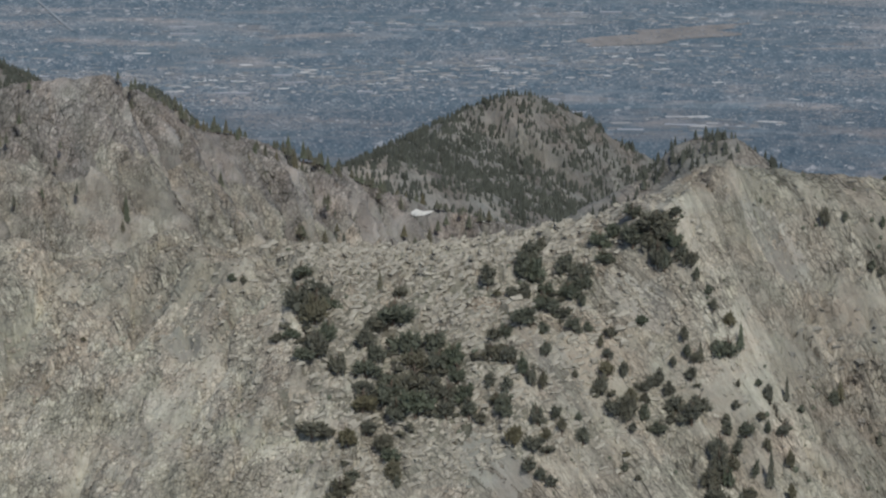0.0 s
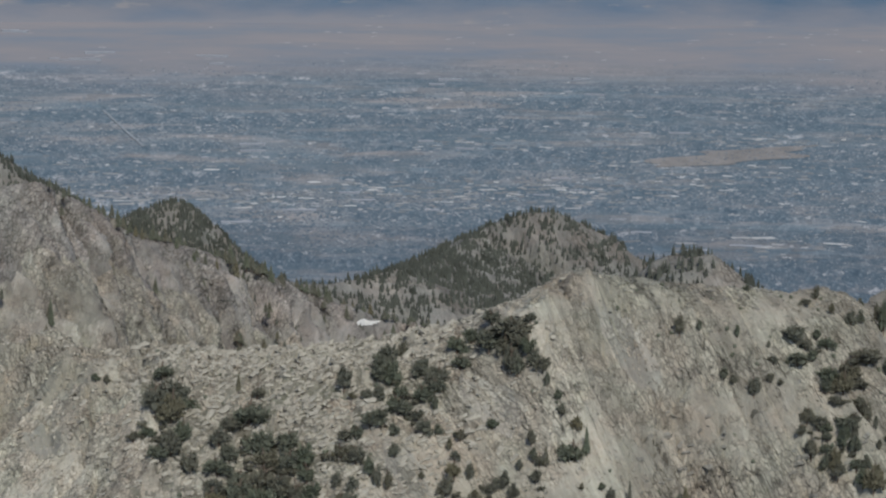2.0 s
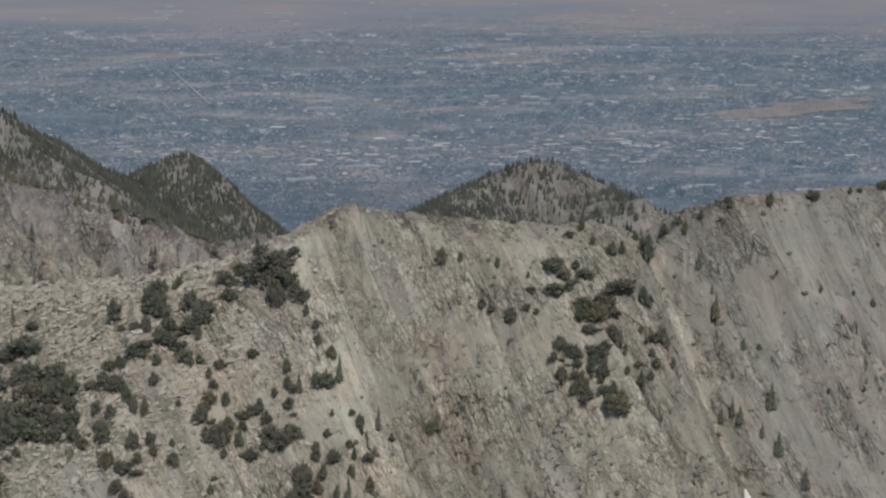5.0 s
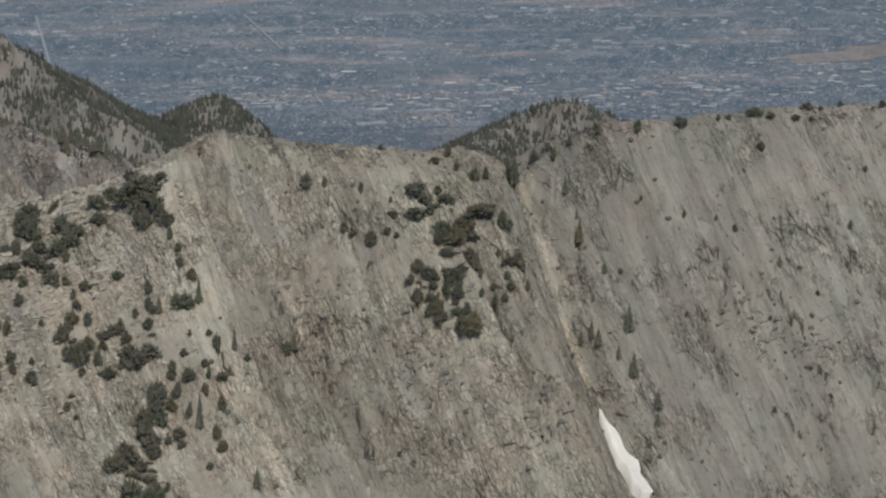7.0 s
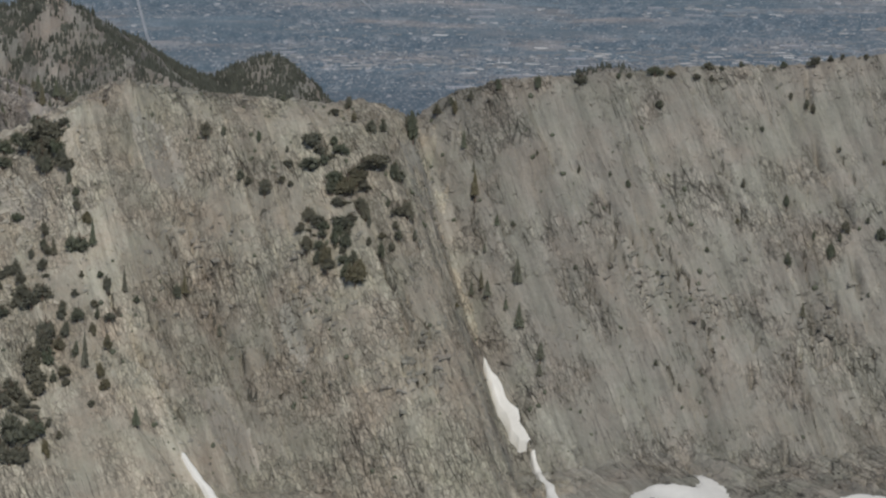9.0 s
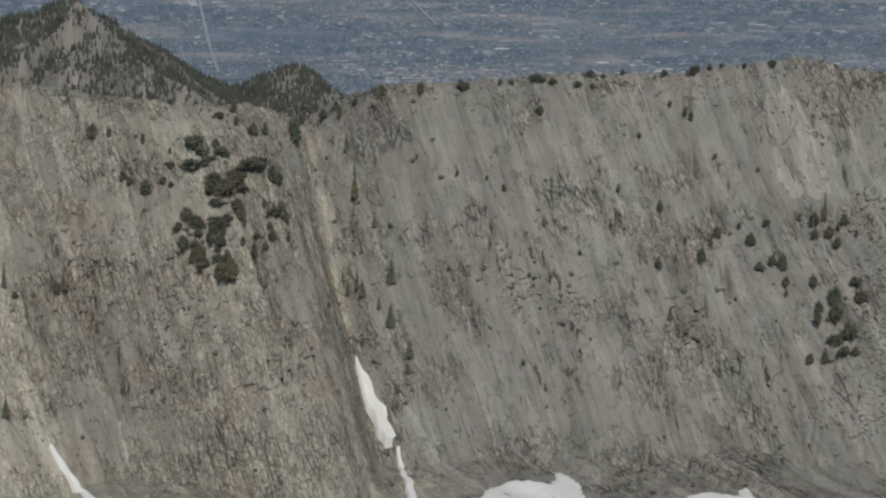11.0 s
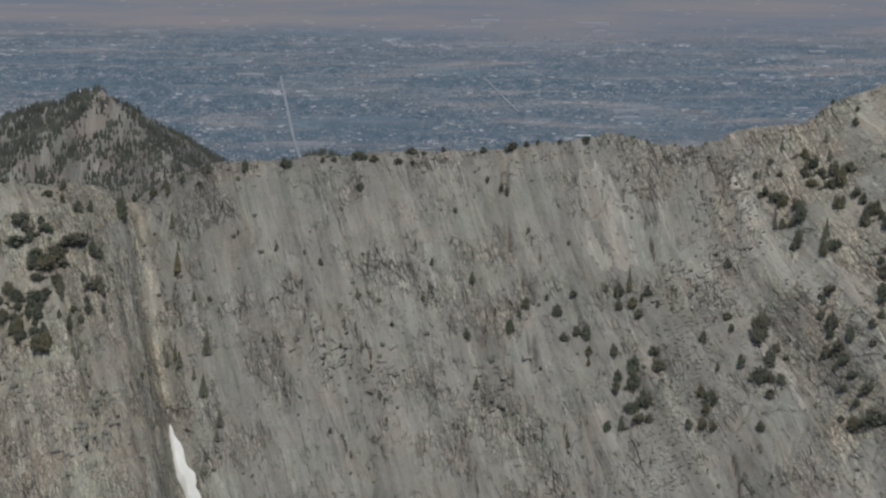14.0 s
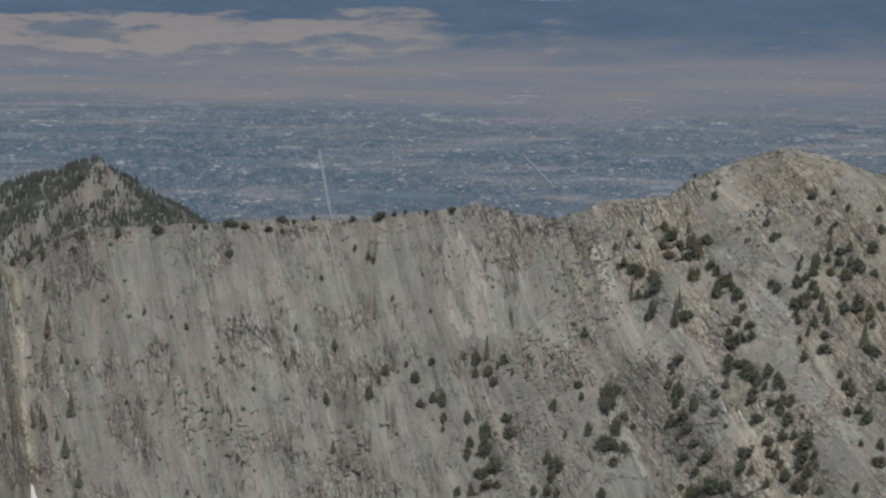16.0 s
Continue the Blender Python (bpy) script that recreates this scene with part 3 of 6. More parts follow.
slot = np.where(smooth_slabs(fx, fy) + 0.55 * fbm(fu / 1.6, fy / 3.5, 4, 79) > 0.75, 2, np.where(loose, 1, np.where(np.abs(station(fx, fy) + 7 * fbm(fx / 8, fy / 8, 4, 87) - 96.5) > 38.5, 3, 0)))
slot = np.where(loose & (fy + 9 * fbm(fx / 7, fy / 7, 4, 97) > 247), 3, slot)
grassy = np.clip(1.3 - np.abs(fx + 3) / 13, 0, 1) * np.clip((fy - 233) / 5, 0, 1) * np.clip((259 - fy) / 6, 0, 1)
slot = np.where((grassy > 0.25) & (grassy + 1.1 * fbm(fx / 2.5, fy / 2.5, 4, 89) > 0.75), 4, slot)
# shade painted along the deep cracks: their faces take the dark colour
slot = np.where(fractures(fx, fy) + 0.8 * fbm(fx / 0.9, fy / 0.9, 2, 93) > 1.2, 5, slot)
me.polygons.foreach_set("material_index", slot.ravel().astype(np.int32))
tagged(new("near_ridge", me), "steep pale grey granite ridge face with leaning slabs", "mountain", kind="structure")


# ---- cliff behind, on the shoulder ----
xs = np.arange(-92, 46, 0.5)
ys = np.arange(286, 470, 0.5)
gx, gy = np.meshgrid(xs, ys)
z = np.maximum(left_cliff(gx, gy), far_land(gx, gy) - 1)
v = gx * 0.53 + gy * 0.85 + 1.2 * fbm(gx / 7, gy / 7, 2, 49)
steep = np.clip((left_cliff(gx, gy) - far_land(gx, gy)) / 4, 0, 1)
z = z + 1.2 * fbm(gx / 16, gy / 16, 3, 51)
push = 1.2 * ridged(v / 9, z / 30, 2, 61)
for wide, tall, high, seed in ((5.0, 8.0, 2.0, 25), (2.2, 4.0, 1.3, 27), (1.1, 1.9, 0.7, 29)):
    h, e = blocks(v, z + 0.6 * gx, wide, tall, seed)
    push = push + high * (h - 0.5 * np.clip(1 - e / 0.12, 0, 1))
lines = perlin(v / 7.0, z / 45, 71) + 0.35 * perlin(v / 2.5, z / 9, 73)
CREVICE = np.exp(-((lines / 0.2) ** 2)) * np.clip(0.3 + 1.8 * perlin(gx / 12, gy / 12, 75), 0, 1) * steep
push = push - 5.0 * CREVICE
push = push * (0.15 + 0.85 * steep) * np.clip(0.2 + (column_crest(gx, gy) - left_cliff(gx, gy)) / 5, 0.2, 1)
CLIFF_GRID = (xs, ys, z)
me = grid_mesh("back_cliff", xs, ys, z + 0.35 * push, push, (0.67, -0.43))
me.materials.append(CLIFF_ROCK)
me.materials.append(APRON)
fall = column_crest(gx, gy) - z
apron = (fall + 5 * fbm(gx / 9, gy / 9, 4, 83))[:-1, :-1] > 11
me.polygons.foreach_set("material_index", apron.ravel().astype(np.int32))
tagged(new("back_cliff", me), "broken grey and rusty granite cliff behind the saddle", "mountain", kind="structure")

# ---- wooded hills beyond, and the skirts of the massif ----
xs = np.r_[np.arange(-900, -360, 12), np.arange(-360, 160, 1.8), np.arange(160, 900, 12)]
ys = np.r_[np.arange(-500, 180, 12), np.arange(180, 460, 5), np.arange(460, 1130, 1.8), np.arange(1130, 1560, 12)]
gx, gy = np.meshgrid(xs, ys)
z = np.maximum(far_land(gx, gy), left_cliff(gx, gy) - 6)
z = np.maximum(z, np.where(gy < 330, near_ridge(gx, gy) - 9, -1e9))
front = np.interp(gy, [-500, -300, 60, 200], [-8, 60, 250, 330])
z = np.where(gy < 200, front, z)
z = z - np.clip(np.abs(gx) - 420, 0, None) * 0.9
rocky = np.clip((gy - 430) / 80, 0, 1)
z = z + rocky * (0.8 * fbm(gx / 50, gy / 50, 4, 81) + 0.8 * ridged((gx + 0.3 * gy) / 22, gy / 45, 3, 91)) - 1.2
inside = (gx > -90) & (gx < 45) & (gy > 286) & (gy < 470)
z = np.where(inside, z - 7, z)
z = np.maximum(z, -8)
HILL_GRID = (xs, ys, z)
me = grid_mesh("wooded_hills", xs, ys, z)
me.materials.append(FAR_ROCK)
tagged(new("wooded_hills", me), "rounded granite hills thinly covered with conifers", "hills", kind="structure")


# ---- far range across the valley ----
def build_range():
    m, nt, bsdf = material("hazy_far_range")
    g = Graph(nt)
    at = g.node("TexCoord").outputs["Object"]
    high = g.node("SeparateXYZ", Vector=at).outputs["Z"]
    across = g.node("SeparateXYZ", Vector=at).outputs["X"]
    # distance haze painted as base colour: blue heights over a mauve foot
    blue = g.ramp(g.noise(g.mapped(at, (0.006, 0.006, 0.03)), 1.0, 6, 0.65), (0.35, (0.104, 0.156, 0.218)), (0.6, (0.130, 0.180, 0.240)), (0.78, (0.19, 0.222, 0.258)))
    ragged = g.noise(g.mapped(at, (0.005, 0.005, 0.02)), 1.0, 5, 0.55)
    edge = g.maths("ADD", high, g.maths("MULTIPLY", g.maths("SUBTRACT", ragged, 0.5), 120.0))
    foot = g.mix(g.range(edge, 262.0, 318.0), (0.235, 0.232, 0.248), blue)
    # band of bare hills lit between cloud shadows, its sunlight painted as tan
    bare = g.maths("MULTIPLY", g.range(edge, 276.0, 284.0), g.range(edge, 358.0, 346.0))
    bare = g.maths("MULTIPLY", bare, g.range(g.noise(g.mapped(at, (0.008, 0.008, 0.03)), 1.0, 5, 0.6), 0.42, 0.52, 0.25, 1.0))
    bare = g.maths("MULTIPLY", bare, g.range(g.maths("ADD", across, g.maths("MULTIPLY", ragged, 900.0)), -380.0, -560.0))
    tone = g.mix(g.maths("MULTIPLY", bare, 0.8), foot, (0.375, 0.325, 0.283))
    tan_noise = g.noise(g.mapped(at, (0.009, 0.009, 0.05)), 1.0, 7, 0.66)
    tan_spots = g.maths("MULTIPLY", g.range(tan_noise, 0.60, 0.66), g.range(edge, 335.0, 310.0))
    nt.links.new(g.mix(g.maths("MULTIPLY", tan_spots, 0.5), tone, (0.33, 0.30, 0.275)), bsdf.inputs["Base Color"])
    bsdf.inputs["Roughness"].default_value = 1.0
    bsdf.inputs["Specular IOR Level"].default_value = 0.0
    a = np.radians(np.arange(0, 360.5, 0.25))
    rows = np.linspace(0, 1, 14)
    verts, faces = [], []
    top = 387 + 4 * fbm(a * 9, a * 0 + 0.3, 5, 101) - 11 * np.exp(-(((np.degrees(a) - 100.4) / 1.6) ** 2))
    for f in rows:
        out = 4480 + 375 * f
        for k, t in enumerate(a):
            spur = 14 * f * (1 - f) * float(perlin(np.array(t * 40), np.array(f * 3.0), 3))
            z = 238 + (top[k] - 238) * f**0.7 + spur
            verts.append((CENTRE[0] + out * math.cos(t), CENTRE[1] + out * math.sin(t), z))
    n = len(a)
    for r in range(len(rows) - 1):
        for k in range(n - 1):
            i = r * n + k
            faces.append((i, i + 1, i + n + 1, i + n))
    me = bpy.data.meshes.new("far_range")
    me.from_pydata(verts, [], faces)
    for p in me.polygons:
        p.use_smooth = True
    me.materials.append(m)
    tagged(new("far_range", me), "blue hazy mountain range across the valley", "mountains", kind="structure")


build_range()
# ---- where things stand: x, y, width and height ----
PINES_A = [
    (-16.6, 244.8, 1.4, 0.9), (-15.1, 244.6, 1.7, 1.1), (-14.7, 246.8, 2.3, 2.8), (-14.5, 250.8, 2.1, 1.6), (-13.9, 247.7, 3.4, 2.7),
    (-13.7, 242.1, 1.9, 1.3), (-12.9, 245.9, 2.8, 3.4), (-12.5, 242.8, 2.6, 2.6), (-12.2, 247.9, 2.3, 2.3), (-11.6, 244.6, 2, 2.6),
    (-11.2, 247.8, 1.8, 1.3), (-10.4, 241.8, 1.9, 1.9), (-9.7, 231.4, 2.5, 2.3), (-9.2, 235.4, 2.1, 1.7), (-8.8, 233.1, 2, 1), (-7.9, 238.5, 2.5, 1.9),
    (-7.8, 244.6, 2.4, 1.6), (-7.7, 239.7, 2.5, 1.7), (-7.5, 241.8, 2.7, 1.8), (-7.2, 246, 1.5, 1.4), (-6.6, 243, 1.6, 1.8), (-5.9, 235.5, 1.8, 1.5),
    (-5.3, 241.9, 2.5, 1.6), (-5.2, 239.8, 3, 2.4), (-5.1, 234.5, 1.7, 1.5),
]
PINES_B = [
    (-5.1, 247.5, 3.9, 2.5), (-4.8, 233.1, 1.7, 1.7), (-4.5, 249.9, 1.6, 1.5), (-4.5, 237.9, 2.5, 2.1), (-3.5, 244.4, 2.5, 2.3),
    (-2.8, 243.2, 2.8, 2.1), (-2.7, 241.2, 3, 2.2), (-2.7, 238.1, 3, 2.4), (-1.1, 240.8, 2.4, 1.9), (-0.8, 245, 2.5, 2.3), (-0.5, 242.9, 2.5, 2.1),
    (0.3, 238.1, 1.9, 1.9), (0.6, 239.5, 1.9, 2.3), (0.9, 243.2, 2.5, 2.4), (1.5, 241.2, 1.6, 1.7), (2.2, 239, 1.9, 1.9), (2.5, 237.6, 1.4, 1.8),
    (3.6, 236.8, 1.4, 1), (4.5, 250.7, 1.8, 2.2), (4.8, 242.5, 2.1, 1.5), (5.1, 244.8, 2.3, 1.2), (5.2, 237.8, 1.5, 1.1), (5.8, 236.6, 1.6, 1.9),
    (6.2, 244.7, 1.3, 1.3), (6.4, 241.7, 1.9, 1.9),
]
PINES_C = [
    (6.8, 233.4, 1.3, 1.7), (6.9, 249.3, 1.4, 1), (7.8, 240, 1.3, 1.8), (8.1, 231.1, 1.5, 1.2), (8.1, 251.8, 2, 2.7), (8.2, 249, 1.3, 1.5),
    (8.6, 239.1, 1, 2), (8.6, 246.8, 1.6, 1.1), (8.8, 252.9, 2.2, 2.4), (9, 235.5, 1.5, 1.3), (9, 236.1, 1.2, 1.5), (9.1, 230.1, 1.3, 1.3),
    (9.5, 251.6, 1.6, 2.6), (9.7, 238.7, 0.9, 2.1), (9.7, 247.7, 1.4, 1.8), (9.8, 232.5, 1.5, 0.8), (10.1, 242.4, 1, 1.6), (10.1, 258.8, 1.4, 1.7),
    (10.2, 229.5, 1.3, 1), (10.3, 247.8, 2.4, 1.6), (10.4, 250.6, 1.6, 1), (10.9, 236, 1.3, 1.5), (12.2, 247.6, 1.6, 1.1), (12.5, 252.6, 2, 2.1),
    (12.7, 249.6, 2.1, 1.8),
]
PINES_D = [
    (13, 245.8, 1.6, 1.5), (13.4, 234.6, 1.3, 1.5), (14, 248.2, 0.8, 1.9), (14.1, 250.2, 2.1, 1.6), (14.1, 251.4, 2.5, 2.1), (15.3, 240.3, 1.6, 2.1),
    (16, 254.8, 2.1, 1.6), (16.2, 242, 1.8, 2), (16.3, 243.3, 1.1, 1.3), (16.5, 253.2, 2, 1.2), (16.7, 245.6, 1.4, 1.4), (16.8, 238.6, 2.2, 1.5),
    (17.5, 255.2, 1.6, 1.4), (17.8, 241.6, 0.8, 1.5), (17.9, 237.8, 1.8, 2.6), (18.3, 239.4, 1.3, 1.3), (19.4, 253.5, 2.2, 2), (19.6, 238.4, 0.9, 1.8),
    (19.6, 256.8, 2.2, 1.3), (19.8, 241.2, 1.5, 1), (19.9, 247.1, 1.3, 1), (20.7, 253.7, 2.6, 1.6), (20.9, 237.6, 1.9, 1.1), (21.1, 252.6, 2.1, 2.2),
    (21.3, 241.9, 1.1, 1.5),
]
PINES_E = [
    (21.8, 253.7, 3.6, 1.9), (21.8, 251.1, 1.8, 2.4), (22.4, 250.5, 1.3, 1.6), (22.5, 252.5, 2.1, 1.7), (22.7, 239.7, 2, 1.6), (22.9, 223.6, 1.1, 1.6),
    (23.5, 251.3, 2, 2), (23.7, 253.3, 1.3, 1), (23.9, 244.3, 0.7, 1.5), (24.1, 227.5, 2.8, 2.2), (24.1, 250.5, 1.5, 1.6), (24.2, 238.2, 2.2, 2),
    (24.3, 229.8, 1.8, 1.3), (24.4, 241.7, 1.4, 1.2), (24.7, 242.6, 0.9, 1.3), (24.8, 229.2, 2, 2.2), (25, 239.5, 2, 1.6), (25, 249.8, 1.5, 1.4),
    (25.1, 223.6, 1.1, 1.3), (25.5, 233.3, 2.1, 2.1), (25.5, 248.7, 0.6, 1.3), (25.7, 224.5, 1.7, 1.7), (26.1, 228.6, 1.4, 1.4), (26.1, 232, 2.7, 2.2),
    (26.2, 224.9, 3.2, 2.6),
]
PINES_F = [
    (26.3, 222.6, 2, 1.7), (26.5, 234.3, 1.7, 2.1), (26.7, 235.7, 2, 2.3), (27.1, 243.9, 1, 1.4), (27.1, 230.5, 1.6, 1.5), (27.3, 227.7, 1.7, 1.3),
    (27.3, 233.5, 1.3, 1.9), (27.6, 223, 1.5, 1.3), (27.8, 224.9, 2, 1.7), (28, 235.4, 1.2, 1.5), (28.3, 243.9, 2.8, 1.9), (28.4, 225.9, 2.1, 1.9),
    (28.5, 236.2, 1, 1.7), (28.5, 245.4, 1.2, 1.4), (29.3, 232.7, 1.7, 1.2), (29.4, 237.6, 1.5, 1.6), (29.6, 224.5, 0.8, 2), (30.1, 234.5, 0.7, 1.6),
    (31.4, 236.6, 0.8, 1.3), (31.9, 240.8, 1.1, 1.5), (32.9, 237.8, 1.3, 1.3), (33.3, 232.6, 0.8, 1.8), (33.5, 235.1, 1, 1.7), (34.1, 231.6, 1.1, 1.3),
    (38.9, 244.1, 1, 1.3),
]
PINES_G = [
    (39.4, 256.3, 1.2, 1.7), (47, 252.6, 1.5, 2.1), (52.3, 250.7, 1.4, 1.8), (52.6, 256.5, 1.6, 1.1), (52.6, 248.5, 1.4, 2.1), (53.5, 250.2, 1.7, 1.1),
    (53.9, 247.7, 1, 1.7), (54.1, 248.4, 1.4, 1.4), (54.2, 250, 1.4, 0.9), (54.5, 263.9, 0.8, 1.5), (54.6, 253.1, 1.4, 1.4), (54.8, 253.9, 1.8, 1.5),
    (54.9, 247.4, 1.4, 2.2), (55, 257, 2, 1.4), (55.2, 247.1, 1.5, 1.4), (55.7, 260.4, 0.6, 1.5), (55.9, 248.9, 1.5, 2), (56.2, 253.1, 2.3, 2.3),
    (56.6, 254.9, 1.5, 1.5), (57, 248.3, 1.4, 1.4), (57.1, 247.2, 1.5, 1.4), (57.2, 250.7, 1.5, 0.8), (57.2, 254.6, 2.3, 1.4), (57.4, 255.6, 1.8, 1.2),
    (57.6, 246.1, 1.6, 1.7),
]
PINES_H = [
    (57.8, 260.3, 1.2, 1.5), (57.9, 252.5, 1.5, 1.4), (58.3, 256.4, 1.8, 1), (58.3, 253.8, 1.7, 0.9), (58.6, 245.5, 2, 2.1), (58.6, 251.7, 1.1, 1.8),
    (59, 246.1, 1.2, 2), (61, 248, 0.7, 1.7), (61.2, 265.3, 0.7, 1.8), (61.2, 255.7, 1.4, 2.2), (61.9, 264.7, 1.3, 3), (62.1, 249.1, 0.8, 1.3),
    (62.3, 252.2, 1.5, 0.9), (63.3, 252, 1.3, 2.3), (64.4, 250.3, 0.6, 1.3), (66.1, 269.5, 0.7, 1.5), (75.7, 271, 1, 1.6), (80.6, 272.4, 1.7, 1.2),
    (89.1, 275.9, 1.8, 1.2), (95.2, 278.3, 1.4, 0.9), (104.9, 268.6, 0.6, 1.3), (106.8, 277, 0.6, 1.4), (107.6, 276.7, 0.6, 1.4), (107.7, 280, 1.5, 1),
    (110.1, 265.8, 0.8, 1.6),
]
PINES_I = [
    (111.7, 267.6, 1, 1.3), (115.7, 266.7, 1.2, 1.3), (117, 279.9, 1.3, 0.6), (118.3, 265.2, 0.9, 1.4), (119.5, 264.9, 1.2, 1.7),
    (122.9, 268.4, 1.2, 1.7), (123.2, 262.6, 1, 1.6), (123.9, 260.5, 1.1, 1.4), (123.9, 259.7, 1.1, 1.3), (124.7, 267.1, 1.2, 1.7),
    (124.9, 257, 0.7, 1.5), (125.6, 265.9, 1, 1.4), (125.7, 261.3, 1.5, 2.2), (125.9, 260.2, 1.7, 1.9), (126.3, 257.7, 1.2, 1.5),
    (126.8, 256.7, 1.6, 1.6), (127.5, 258, 1.6, 2.1), (128, 262.6, 1.3, 1.1), (128.7, 261.2, 1.4, 1.4), (133.1, 253.9, 0.7, 1.4),
    (133.7, 262.3, 1, 1.5), (134.2, 256.6, 1, 1.6), (134.6, 254.3, 1.1, 1.6), (135.4, 255.6, 1.6, 1.8), (138.5, 259.3, 1, 1.4),
]
PINES_J = [
    (140.3, 261.7, 2.1, 3.5), (140.5, 277.3, 1.5, 1), (140.6, 265.5, 1.5, 1.3), (140.8, 257.4, 1.7, 1.8), (141.6, 276.5, 1.2, 1.7),
    (141.8, 259, 1.5, 1.9), (142, 256.9, 1.1, 1.6), (142.2, 262.5, 1, 1.3), (143.3, 256.3, 1, 1.4), (143.3, 275.5, 1.2, 1.6), (143.5, 272.4, 1.3, 0.8),
    (143.7, 281.7, 1.2, 1.3), (143.8, 272.5, 1, 1.5), (143.9, 273.8, 1.4, 3), (144.8, 281, 1.7, 1.5), (144.9, 278.5, 1.5, 1.2), (146, 280.2, 1.2, 1.3),
    (147.3, 278.5, 1.5, 1), (147.4, 280, 1.4, 1.8), (148, 265.8, 1.9, 1.1), (148.2, 275.4, 1.2, 1.6), (148.2, 270.5, 2, 1.2), (148.2, 260, 1.5, 0.9),
    (148.4, 278.3, 1.2, 2.2), (148.6, 262, 1.5, 1.9),
]
PINES_K = [
    (149.3, 279.3, 1.5, 1.3), (149.6, 259.6, 1.5, 1.3), (150.2, 258.2, 1.4, 1.6), (150.2, 276.1, 1.2, 1.5), (150.8, 259.7, 1.1, 1.7),
    (151.3, 256.5, 1.4, 1), (151.6, 272.1, 1.2, 2.2), (151.7, 252.5, 1.6, 1.2), (152.2, 273, 1.5, 1.3), (153, 272.6, 1, 1.5), (153.1, 254, 1.7, 1.4),
    (154.1, 251.3, 2.8, 1.9), (154.2, 265.8, 1.6, 1.5), (154.4, 263, 1.5, 1.3), (154.4, 269.6, 1.2, 1.6), (155.3, 265.8, 1.9, 1.3),
    (155.9, 250, 1.4, 1.2), (156.2, 266.1, 1.4, 1.3), (156.8, 261.8, 1.9, 1.7), (157.5, 249.6, 1.1, 1.8), (157.5, 259.2, 1.4, 1.2),
    (157.9, 260.4, 1.1, 1.6), (158.5, 256, 1.3, 1), (159.3, 267.6, 1, 1.3), (159.3, 260, 1.2, 1.4),
]
PINES_L = [
    (160, 256.9, 1.4, 1), (160.1, 253, 1.4, 1.2), (160.5, 258.2, 1.2, 1.6), (161.8, 266.9, 1.5, 1.4), (162.2, 254.1, 1.4, 1.4), (162.6, 264, 1.5, 1.9),
    (163.2, 264.5, 0.9, 1.3), (163.3, 275.5, 0.7, 1.3), (163.7, 265.7, 1.1, 1.3), (163.7, 268.7, 1.2, 1.9), (164.2, 264.6, 0.9, 1.3),
    (164.3, 246.8, 2.3, 1.6), (164.4, 249, 1.4, 1.4), (164.5, 250.3, 1.9, 1.5), (165, 262.8, 0.7, 2.5), (165.7, 248.5, 0.8, 1.4),
    (165.8, 258.2, 1.7, 1.1), (165.8, 261.2, 0.7, 2.5), (166.3, 269.8, 1.1, 1.3), (167.3, 267.6, 1.1, 1.5), (168.7, 268.6, 1.5, 1.9),
    (168.8, 253.7, 1.4, 1.4), (169, 263.9, 1.6, 2.1), (169.5, 252.5, 0.8, 1.4), (170, 272.2, 1.3, 1.6),
]
PINES_M = [
    (170.5, 262.8, 1, 1.8), (170.8, 274.8, 0.9, 1.3), (170.9, 257.4, 1.4, 1.2), (171.3, 249.7, 1.3, 1.5), (171.6, 256.9, 1.4, 0.8),
    (173.1, 246.5, 0.9, 1.5),
]
PINES = PINES_A + PINES_B + PINES_C + PINES_D + PINES_E + PINES_F + PINES_G + PINES_H + PINES_I + PINES_J + PINES_K + PINES_L + PINES_M
SHRUBS_A = [
    (-36.5, 249.7, 0.5, 0.4), (-21.5, 251.1, 1, 0.7), (-20.3, 250.9, 0.9, 0.7), (-5.3, 245.4, 1.1, 0.8), (-4.4, 232, 0.8, 1), (-3.2, 236.3, 0.9, 0.8),
    (4.5, 239.6, 1.1, 1.2), (5.4, 249.6, 0.9, 0.6), (6.1, 238.8, 1.2, 1.2), (9.8, 233.9, 1.2, 0.9), (9.9, 245.1, 1.2, 1.1), (11.4, 234.7, 1, 1.2),
    (13, 240.9, 0.7, 0.7), (13.1, 236.1, 0.7, 0.7), (14.4, 245.9, 1, 1), (15.6, 244.3, 0.7, 1.1), (17.4, 233.3, 0.8, 0.8), (17.6, 234.4, 0.8, 0.5),
    (18.3, 236.4, 0.8, 0.8), (18.6, 232.4, 0.7, 0.4), (19.8, 240.1, 1.1, 0.8), (20.5, 241.6, 1.2, 1), (22.1, 238.3, 1.1, 1), (22.2, 240.8, 1.2, 1.2),
    (22.7, 243, 0.8, 0.8),
]
